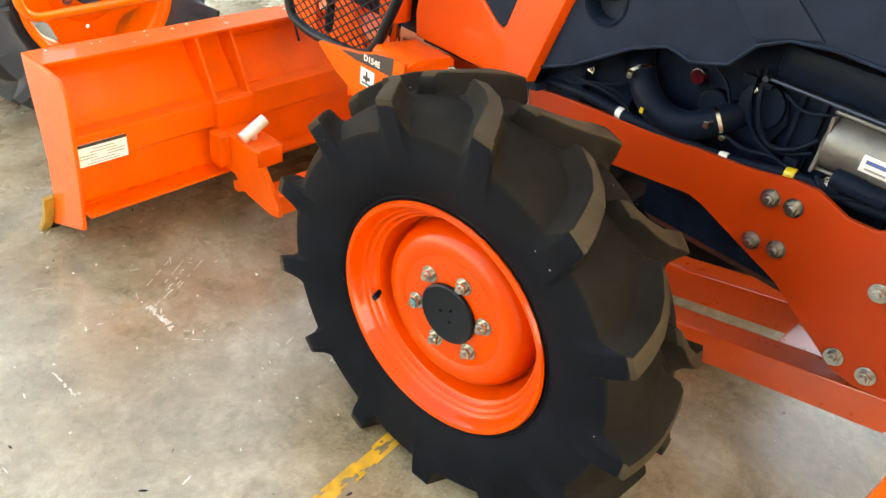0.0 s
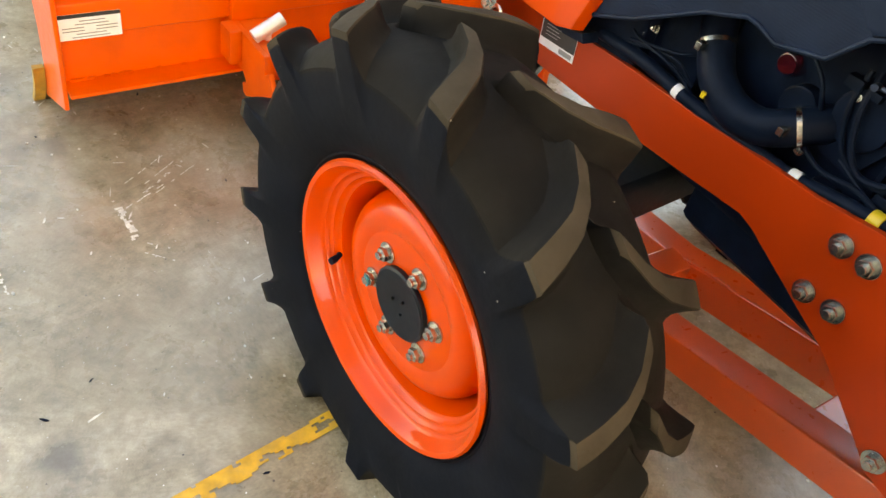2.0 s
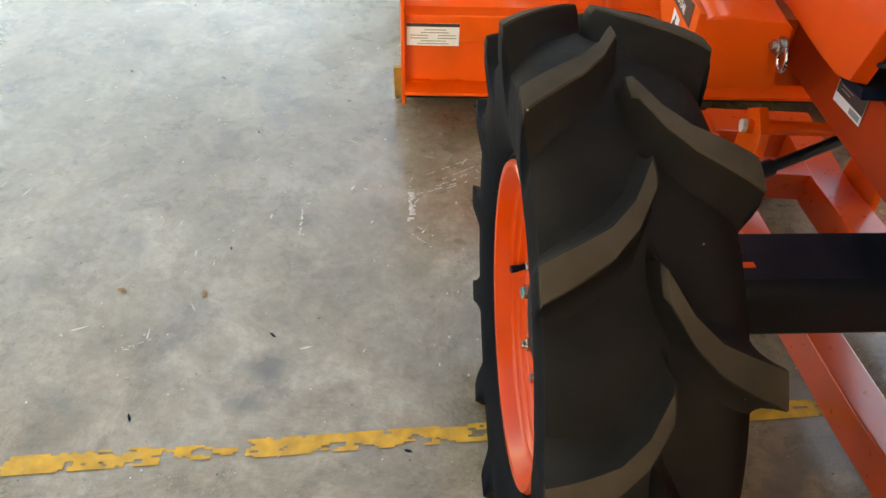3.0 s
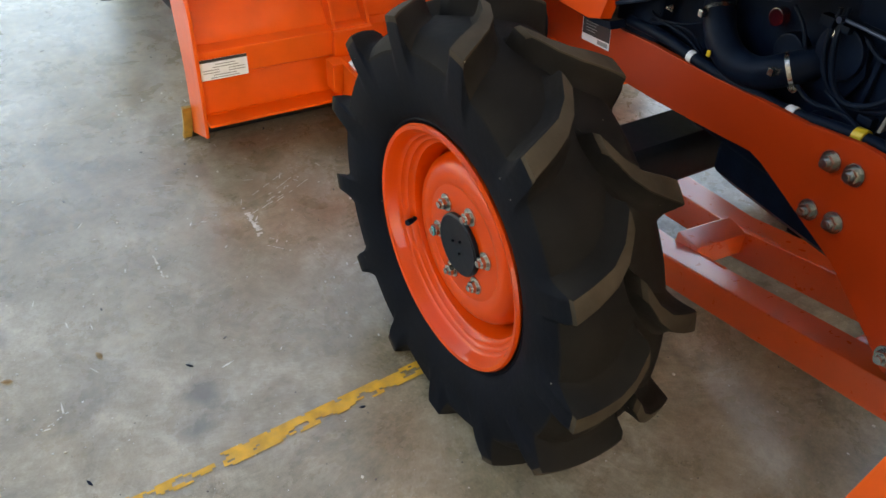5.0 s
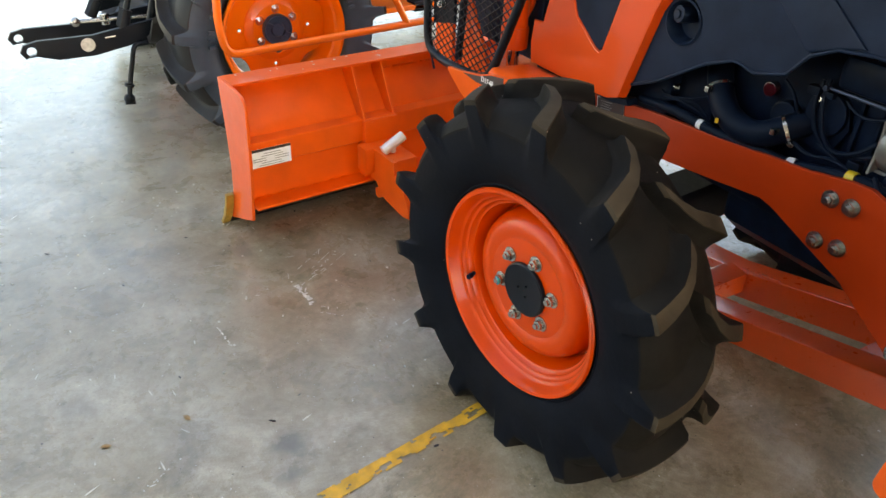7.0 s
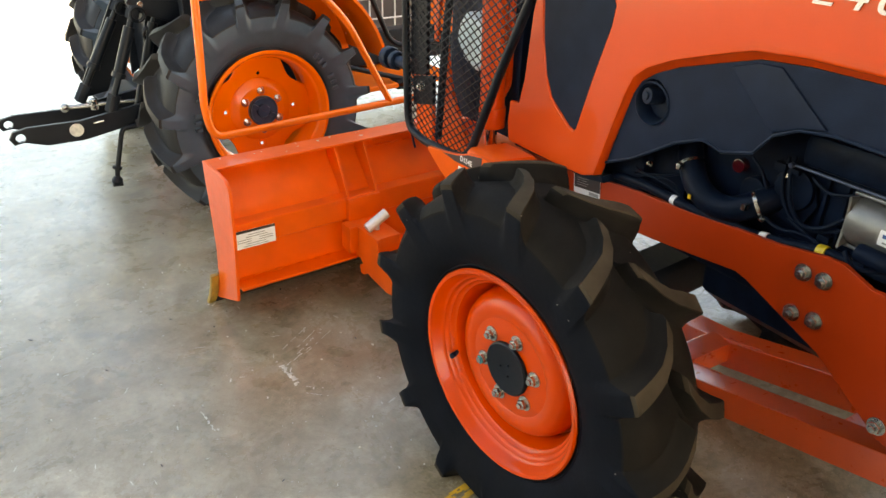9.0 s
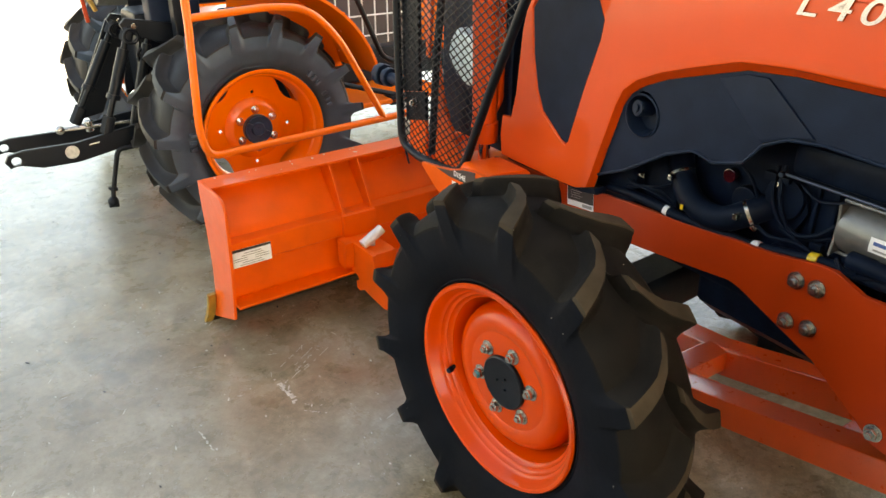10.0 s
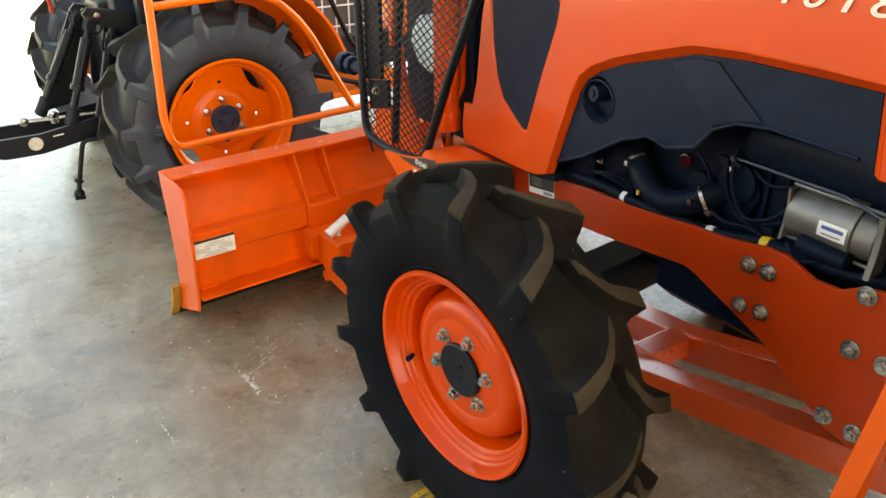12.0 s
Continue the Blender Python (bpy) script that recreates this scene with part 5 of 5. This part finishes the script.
    prism(bm, [(0.706, 0.702), (0.62, 0.718), (0.555, 0.740), (0.487, 0.752), (0.489, 0.703), (0.557, 0.700), (0.63, 0.696)], "x", -0.4652, -0.4643, m=yaw)
    strip = bpart("decal", bm, INK, tw, "dark decal strip with white lettering")
    cu = bpy.data.curves.new("lettering", "FONT")
    cu.body, cu.size, cu.extrude, cu.offset, cu.space_character = "D154E", 0.023, 0.0003, 0.0005, 1.05
    tmp = new("lettering_text", cu)
    bpy.context.view_layer.update()
    me = bpy.data.meshes.new_from_object(tmp.evaluated_get(bpy.context.evaluated_depsgraph_get()))
    bpy.data.objects.remove(tmp)
    me.materials.clear()
    me.materials.append(WHITE)
    me.transform(BI @ yaw @ Matrix(((0, 0, -1, -0.4657), (-1, 0, 0, 0.602), (0, 1, 0, 0.7085), (0, 0, 0, 1))))
    lt = new("lettering", me)
    lt.parent = strip
    tagged(lt, kind="stuff")
    for u0, u1, v0, v1, mt in ((0.556, 0.612, 0.640, 0.688, WHITE), (0.572, 0.600, 0.658, 0.668, INK), (0.566, 0.606, 0.645, 0.650, INK), (0.583, 0.590, 0.652, 0.682, INK)):
        bm = B()
        d = 0.4650 if mt is WHITE else 0.4656
        box(bm, -d - 0.0005, -d, u0, u1, v0, v1, 0, yaw)
        bpart("decal", bm, mt, tw, "white warning decal" if mt is WHITE else "")
    bm = B()
    ring = [yaw @ Vector((-0.305, 0.405 + 0.020 * math.cos(k * math.pi / 10), 0.690 + 0.020 * math.sin(k * math.pi / 10))) for k in range(20)]
    tube(bm, ring, 0.004, 8, closed=True)
    bpart("ring", bm, STEEL, None, "bright steel ring")
    bm = B()
    hex_bolt(bm, yaw @ Vector((-0.30, 0.44, 0.70)), yaw.to_3x3() @ Vector((-1, -0.3, 0.2)), 0.014)
    bpart("bolt", bm, ZINC, None)
    # decks and lugs at the tower's foot
    for x in (-0.16, 0.16):
        bm = B()
        prism(bm, [(0.62, 0.15), (0.80, 0.15), (0.78, 0.36), (0.72, 0.40), (0.66, 0.36)], "x", x - 0.012, x + 0.012, 0.004, m=yaw)
        bpart("lug", bm, ORANGE_WELD)
    bm = B()
    cyl(bm, yaw @ Vector((-0.185, 0.72, 0.345)), yaw @ Vector((0.185, 0.72, 0.345)), 0.018, 18, 0.003)
    bpart("pivot_pin", bm, ORANGE_WELD, None, "painted pivot pin")
    bm = B()
    cyl(bm, yaw @ Vector((-0.20, 0.72, 0.345)), yaw @ Vector((-0.186, 0.72, 0.345)), 0.017, 18, 0.003)
    bpart("end_cap", bm, SCUFF, None, "pale end cap")
    bm = B()
    a0, b0 = yaw @ Vector((-0.282, 0.70, 0.765)), yaw @ Vector((-0.297, 0.70, 1.45))
    cyl(bm, a0, b0, 0.040, 28, 0.004)
    cyl(bm, a0 - Vector((0, 0, 0.004)), a0 + Vector((0, 0, 0.065)), 0.044, 28, 0.004)
    tube(bm, rounded([yaw @ Vector((-0.232, 0.69, 1.40)), yaw @ Vector((-0.230, 0.69, 0.90)), yaw @ Vector((-0.25, 0.695, 0.86))], 0.03), 0.012, 10)
    cy = bpart("lift_cylinder", bm, ORANGE, None, "orange hydraulic lift cylinder")
    bm = B()
    cyl(bm, a0 - Vector((0, 0, 0.14)), a0, 0.020, 22)
    bpart("piston_rod", bm, CHROME, cy, "polished piston rod")
    # plates and box behind the guard
    for pts in ([(1.06, 1.40), (0.985, 1.40), (1.022, 0.976), (1.042, 0.976)], [(0.963, 0.990), (0.985, 0.88), (0.985, 0.62), (0.80, 0.62), (0.829, 0.695), (0.90, 0.79), (0.935, 0.86)], [(1.165, 0.73), (1.045, 0.755), (1.045, 0.60), (1.166, 0.60)]):
        bm = B()
        prism(bm, pts, "x", -0.30, -0.286, 0.003, m=yaw)
        bpart("upright_plate", bm, ORANGE_WELD, None, "orange upright plate behind the guard")


front_blade()


# ---- second tractor, parked across ----
second = empty("tractor", pose(0.37, 2.74, 0), "small orange tractor with black rear linkage, parked across the shed floor", "tractor")
SO = Vector((0.42, 2.80, 0))
SI = Matrix.Translation(-SO)


def spart(name, bm, material, parent=None, label=""):
    bm.transform(SI)
    return part(name, bm, material, parent or second, label)


def rear_wheel(m, sx):
    R, rim_r, k = 0.535, 0.290, 0.93
    bm = B()
    revolve(bm, [(x, r * k) for x, r in [(0.24, 0.29), (0.235, 0.322), (0.228, 0.322), (0.22, 0.30), (0.10, 0.27), (0.0, 0.295), (-0.012, 0.302), (-0.018, 0.318), (-0.026, 0.322), (-0.032, 0.318),
                                         (-0.028, 0.306), (-0.014, 0.298), (0.004, 0.292), (0.012, 0.282), (0.03, 0.276), (0.12, 0.270)]], 96, sx=sx)
    rim = part("rear_wheel", bm, ORANGE_LIT, second, "orange steel rear wheel with a pressed disc", 30)
    rim.matrix_basis = SI @ m
    # pressed disc with four scalloped sides and round holes
    pts = []
    for i in range(72):
        an = 2 * math.pi * i / 72
        f = abs((an / (math.pi / 2) + 0.55) % 1.0 - 0.5) * 2
        r = 0.276 if f < 0.52 else 0.276 - 0.052 * math.sin((f - 0.52) / 0.48 * math.pi / 2)
        pts.append((r * k * math.cos(an), r * k * math.sin(an)))
    holes = [[(0.17 * math.cos(radians(a0)) + 0.008 * math.cos(t * math.pi / 5), 0.17 * math.sin(radians(a0)) + 0.008 * math.sin(t * math.pi / 5)) for t in range(10)] for a0 in (88, 178, 268, 358)]
    bm = B()
    prism(bm, pts, "x", 0.105 * sx, 0.115 * sx, 0.003, holes)
    revolve(bm, [(0.105, 0.150), (0.099, 0.144), (0.085, 0.118), (0.081, 0.108), (0.081, 0.0005)], 60, sx=sx)
    part("disc", bm, ORANGE_LIT, rim, "orange pressed wheel disc with holes")
    ty = part("tyre", flattened(tyre_mesh(R, 0.40, rim_r, 15, 0.050, sx, 17, 0.23, 0.070, 0.50, 0.014), 0.472), RUBBER_LIT, rim, "black lugged tractor tyre with raised lettering", 30)
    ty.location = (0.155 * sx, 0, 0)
    ty.data.materials.append(TREAD_DIM)
    ty.data.materials.append(TREAD_DIM)
    bm = B()
    revolve(bm, [(0.081, 0.070), (0.060, 0.070), (0.056, 0.066), (0.064, 0.059), (0.068, 0.034), (0.059, 0.029), (0.057, 0.0005)], 36, sx=sx)
    for an in (60, 240):
        box(bm, min(0.055 * sx, 0.069 * sx), max(0.055 * sx, 0.069 * sx), -0.010, 0.010, 0.032, 0.062, 0.002, Matrix.Rotation(radians(an), 4, "X"))
    part("hub", bm, GREY_PAINT, rim, "dark grey hub cap")
    for k in range(6):
        an = radians(90 + 60 * k)
        bm = B()
        hex_bolt(bm, (0.081 * sx, 0.093 * math.cos(an), 0.093 * math.sin(an)), (-sx, 0, 0), 0.0145)
        part("wheel_bolt", bm, STEEL, rim)
    # raised lettering as plain bars on the flank
    for a0, n in ((60, 7), (165, 6), (285, 7)):
        for k in range(n):
            if k % 4 == 3:
                continue
            bm = B()
            box(bm, -0.0425, -0.028, -0.007, 0.007, 0.330, 0.360, 0.002, Matrix.Rotation(radians(a0 + k * 5.2), 4, "X"))
            if sx < 0:
                bm.transform(Matrix.Diagonal((-1, 1, 1, 1)))
                bmesh.ops.reverse_faces(bm, faces=bm.faces)
            part("raised_mark", bm, RUBBER_LIT, rim)
    return rim


rear_wheel(pose(0.385, 2.16, 0.472, 0, 0, -90), -1)
rear_wheel(pose(0.412, 4.06, 0.472, 0, 0, -90), 1)


def second_tractor():
    # tube guard beside the wheel
    Y = 2.0
    bm = B()
    tube(bm, rounded([(0.035, Y, 1.75), (0.055, Y, 1.05), (0.035, Y, 0.58), (0.060, Y, 0.462), (0.30, Y, 0.468), (1.03, Y, 0.485), (1.16, Y, 0.49)], 0.09, 7), 0.017, 14)
    tube(bm, rounded([(0.055, Y, 1.04), (0.409, Y, 1.057), (0.58, Y, 1.035), (0.72, Y, 0.90), (0.948, Y, 0.487)], 0.16, 8), 0.016, 14)
    spart("tube_guard", bm, ORANGE_LIT, None, "bent orange tube guard beside the rear wheel")
    # fenders
    for y0, y1 in ((2.10, 2.50), (3.70, 4.10)):
        bm = B()
        arc = [(0.42 + 0.60 * math.cos(radians(a0)), 0.53 + 0.60 * math.sin(radians(a0))) for a0 in range(14, 92, 7)]
        inn = [(0.42 + 0.585 * math.cos(radians(a0)), 0.53 + 0.585 * math.sin(radians(a0))) for a0 in range(14, 92, 7)]
        prism(bm, arc + inn[::-1], "y", y0, y1, 0.002)
        yi = y1 - 0.012 if y0 < 3 else y0
        prism(bm, [(0.42 + 0.59 * math.cos(radians(a0)), 0.53 + 0.59 * math.sin(radians(a0))) for a0 in range(10, 96, 8)] + [(0.36, 0.72), (0.80, 0.60)], "y", yi, yi + 0.012)
        spart("fender", bm, ORANGE_LIT, None, "rounded orange fender")
    # rear axle and body
    bm = B()
    cyl(bm, (0.42, 2.36, 0.51), (0.42, 3.85, 0.51), 0.085, 24, 0.01)
    box(bm, 0.16, 0.95, 2.64, 2.97, 0.36, 0.82, 0.03)
    box(bm, 0.02, 0.20, 2.68, 2.93, 0.42, 0.98, 0.03)
    box(bm, 0.93, 2.60, 2.74, 2.86, 0.47, 0.66, 0.015)
    spart("gearbox", bm, BLACK_PAINT, None, "black cast gearbox and rear axle")
    bm = B()
    box(bm, 0.40, 1.05, 2.50, 3.12, 0.86, 0.92, 0.02)
    box(bm, 1.0, 1.62, 2.36, 3.22, 0.43, 0.46, 0.008)
    box(bm, 1.72, 2.75, 2.58, 3.02, 0.62, 1.18, 0.06)
    spart("body", bm, ORANGE_LIT, None, "orange floor plates and hood")
    for y in (2.42, 3.18):
        bm = B()
        box(bm, 0.12, 0.20, y - 0.03, y + 0.03, 0.62, 2.0, 0.008)
        spart("roll_bar_post", bm, BLACK_PAINT, None, "black roll bar post")
    bm = B()
    box(bm, 0.06, 0.30, 2.55, 2.66, 0.93, 1.25, 0.02)
    box(bm, 0.25, 0.60, 2.60, 3.02, 1.0, 1.10, 0.03)
    spart("seat", bm, BLACK_PLASTIC, None, "black seat and brackets")
    # lower links
    for y, z0, x0 in ((2.53, 0.430, -0.611), (2.97, 0.370, -0.611)):
        bm = B()
        pts = [(x0 + 0.005, z0 - 0.02), (x0 - 0.028, z0 - 0.028), (x0 - 0.045, z0), (x0 - 0.028, z0 + 0.030), (x0 + 0.03, z0 + 0.042), (x0 + 0.25, z0 + 0.038), (x0 + 0.55, z0 + 0.080), (x0 + 0.78, z0 + 0.10), (x0 + 0.78, z0 + 0.03), (x0 + 0.5, z0 - 0.012), (x0 + 0.25, z0 - 0.052), (x0 + 0.10, z0 - 0.050)]
        hole = [(x0 + 0.020 * math.cos(t * math.pi / 8), z0 + 0.020 * math.sin(t * math.pi / 8)) for t in range(16)]
        prism(bm, pts, "y", y - 0.011, y + 0.011, 0.003, [hole])
        ln = spart("lower_link", bm, BLACK_PAINT, None, "flat black lower link arm with an eye")
        if y < 2.7:
            bm = B()
            cyl(bm, (x0 + 0.225, y - 0.011, z0), (x0 + 0.225, y - 0.014, z0), 0.030, 28, 0.001)
            spart("sticker", bm, SCUFF, ln, "round pale sticker")
            bm = B()
            cyl(bm, (x0 + 0.30, y - 0.012, z0 + 0.02), (x0 + 0.345, y - 0.015, z0 + 0.025), 0.005, 8)
            spart("split_pin", bm, STEEL, ln)
    # lift arms
    for y, x1, z1 in ((2.55, -0.043, 0.945), (2.93, -0.012, 0.915)):
        bm = B()
        prism(bm, [(x1 - 0.02, z1 - 0.025), (x1 - 0.035, z1 + 0.01), (x1 - 0.01, z1 + 0.035), (0.25, z1 - 0.02), (0.25, z1 - 0.13), (0.12, z1 - 0.10)], "y", y - 0.014, y + 0.014, 0.005)
        la = spart("lift_arm", bm, BLACK_PAINT, None, "black lift arm")
        bm = B()
        cyl(bm, (x1 + 0.02, y - 0.03, z1), (x1 + 0.02, y + 0.03, z1), 0.014, 14, 0.003)
        spart("pin", bm, ZINC, la)
    # lift rods with forks
    for p, q in (((-0.048, 2.55, 0.925), (-0.215, 2.55, 0.50)), ((-0.017, 2.93, 0.90), (-0.268, 2.95, 0.46))):
        p, q = Vector(p), Vector(q)
        bm = B()
        tube(bm, [p, p.lerp(q, 0.45), q], 0.014, 12)
        tube(bm, [p.lerp(q, 0.18), p.lerp(q, 0.66)], 0.025, 14)
        tube(bm, [p.lerp(q, 0.64), p.lerp(q, 0.69)], 0.031, 14)
        for s in (-0.018, 0.018):
            o = Vector((0, s, 0))
            tube(bm, [q.lerp(p, 0.13) + o, q + o + (q - p) * 0.05], 0.012, 8, flat=2.0)
            tube(bm, [p.lerp(q, 0.10) + o, p + o - (q - p) * 0.03], 0.012, 8, flat=2.0)
        spart("lift_rod", bm, BLACK_PAINT, None, "black adjustable lift rod with forked ends")
    bm = B()
    tube(bm, [(0.04, 2.60, 0.85), (-0.01, 2.60, 0.70), (-0.085, 2.60, 0.47)], 0.022, 14)
    tube(bm, [(0.06, 2.60, 0.90), (0.04, 2.60, 0.85)], 0.012, 10)
    spart("levelling_rod", bm, BLACK_PAINT, None, "black levelling cylinder")
    bm = B()
    for s in (-0.11, 0.11):
        prism(bm, [(0.04, 0.92), (0.08, 0.96), (0.05, 0.60), (-0.02, 0.55), (-0.02, 0.62)], "y", 2.80 + s - 0.01, 2.80 + s + 0.01, 0.003)
    spart("top_link_bracket", bm, BLACK_PAINT)
    # broad stabiliser plate inside the far lift rod, and ring joints on the arms
    bm = B()
    prism(bm, [(-0.030, 0.92), (0.075, 0.91), (0.040, 0.80), (-0.130, 0.46), (-0.250, 0.44), (-0.262, 0.48)], "y", 2.995, 3.010, 0.003)
    spart("stabiliser_plate", bm, BLACK_PAINT, None, "broad black steel stabiliser plate")
    for x, y, z in ((-0.045, 2.515, 0.905), (-0.015, 2.895, 0.875), (0.02, 2.60, 0.80)):
        bm = B()
        tube(bm, [(x + 0.030 * math.cos(k * math.pi / 9), y, z + 0.030 * math.sin(k * math.pi / 9)) for k in range(18)], 0.008, 8, closed=True)
        spart("ring_joint", bm, BLACK_PAINT)
    # check chain turnbuckle
    bm = B()
    tube(bm, [(-0.43, 2.74, 0.505), (-0.34, 2.74, 0.503)], 0.007, 8)
    for s in (-0.014, 0.014):
        tube(bm, [(-0.41, 2.74 + s, 0.505), (-0.29, 2.74 + s, 0.50)], 0.006, 8)
    tube(bm, [(-0.29, 2.74, 0.50), (-0.08, 2.72, 0.50)], 0.008, 8)
    bmesh.ops.create_icosphere(bm, subdivisions=2, radius=0.022, matrix=Matrix.Translation((-0.43, 2.74, 0.505)))
    cyl(bm, (-0.30, 2.74, 0.478), (-0.30, 2.74, 0.53), 0.02, 10, 0.004)
    bm.transform(Matrix.Translation((0.045, 0, -0.03)))
    spart("turnbuckle", bm, ZINC, None, "dull metal turnbuckle")
    # hanging stay with a ball end
    bm = B()
    tube(bm, rounded([(-0.06, 2.50, 0.415), (-0.19, 2.50, 0.410), (-0.205, 2.50, 0.39), (-0.255, 2.50, 0.21), (-0.26, 2.50, 0.175)], 0.02), 0.011, 10)
    cyl(bm, (-0.25, 2.50, 0.235), (-0.254, 2.50, 0.222), 0.022, 12, 0.003)
    bmesh.ops.create_icosphere(bm, subdivisions=2, radius=0.026, matrix=Matrix.Translation((-0.263, 2.50, 0.165)))
    cyl(bm, (-0.285, 2.50, 0.150), (-0.24, 2.50, 0.145), 0.012, 10, 0.003)
    spart("stay_rod", bm, BLACK_PAINT, None, "black hanging stay rod with a ball end")
    bm = B()
    cyl(bm, (-0.09, 2.86, 1.06), (0.05, 2.86, 1.05), 0.06, 24, 0.012)
    spart("coupling", bm, ALLOY, None, "grey metal coupling")
    bm = B()
    tube(bm, [(-0.19, 2.9, 1.3), (-0.13, 2.9, 1.08), (-0.09, 2.9, 0.97)], 0.011, 10)
    spart("lever", bm, WOOD, None, "tan rod")
    bm = B()
    tube(bm, [(-0.105, 3.18, 1.32), (-0.092, 3.18, 1.06), (-0.078, 3.18, 0.88)], 0.011, 10)
    spart("side_rod", bm, ORANGE_SHADED, None, "thin orange rod")
    # hand rail in front of the far fender
    bm = B()
    tube(bm, rounded([(0.86, 2.36, 1.30), (1.02, 2.36, 1.02), (1.17, 2.36, 0.70), (1.24, 2.36, 0.66), (1.60, 2.36, 0.66)], 0.06), 0.014, 12)
    spart("hand_rail", bm, BLACK_PAINT, None, "bent black hand rail")
    bm = B()
    tube(bm, [(0.85, 2.40, 0.60), (1.30, 2.40, 0.46)], 0.014, 10)
    box(bm, 1.22, 1.34, 2.36, 2.44, 0.42, 0.47, 0.008)
    spart("pedal_arm", bm, BLACK_PAINT, None, "black pedal arm")


second_tractor()


def mesh_crate():
    x0, x1, y, z0, z1 = 1.45, 2.6, 3.6, 0.0, 1.9
    cr = empty("mesh_crate", pose(2.0, 3.8, 0), "dark brown crate with a pale wire mesh front", "crate")
    off = Matrix.Translation((-2.0, -3.8, 0))
    bm = B()
    box(bm, x0, x1, 3.65, 4.3, 0.35, z1, 0.01)
    for x in (x0 + 0.05, x1 - 0.05):
        for yy in (3.72, 4.22):
            box(bm, x - 0.04, x + 0.04, yy - 0.04, yy + 0.04, 0.0, 0.36, 0.004)
    bm.transform(off)
    part("body", bm, DARK_BOARD, cr)
    wires = []
    k = x0
    while k < x1:
        wires.append(([(k, y, 0.40), (k, y, z1)], 0.006))
        k += 0.105
    k = 0.40
    while k < z1:
        wires.append(([(x0, y - 0.006, k), (x1, y - 0.006, k)], 0.006))
        k += 0.14
    for x in (x0, x1):
        wires.append(([(x, y, 0.38), (x, y, z1)], 0.012))
        wires.append(([(x, y, 0.45), (x, 3.66, 0.45)], 0.008))
        wires.append(([(x, y, z1 - 0.1), (x, 3.66, z1 - 0.1)], 0.008))
    for pts, r in wires:
        bm = B()
        tube(bm, pts, r, 8)
        bm.transform(off)
        part("wire", bm, SATIN, cr)


mesh_crate()

# black box at the tractor's nose, behind the guard
nose = Matrix.Translation((0.765, 0, 0)) @ pose(0, 0, 0, 0, 0, YAW)
bm = B()
prism(bm, [(-0.225, 0.72), (0.28, 0.72), (0.28, 1.36), (-0.225, 1.36)], "y", 0.64, 1.06, 0.02, m=nose)
bt = part("nose_box", bm, BLACK_PLASTIC, tractor, "black plastic box behind the guard")
bt.matrix_parent_inverse = TI
# a sky reflection built as a pale blue piece
bm = B()
prism(bm, [(0.847, 1.103), (0.74, 1.075), (0.729, 0.965), (0.782, 0.927), (0.852, 0.952), (0.902, 1.013), (0.885, 1.065)], "x", -0.300, -0.222, 0.012, m=nose)
pb = part("panel", bm, PALE_BLUE, tractor, "pale blue panel imitating a sky reflection")
pb.matrix_parent_inverse = TI
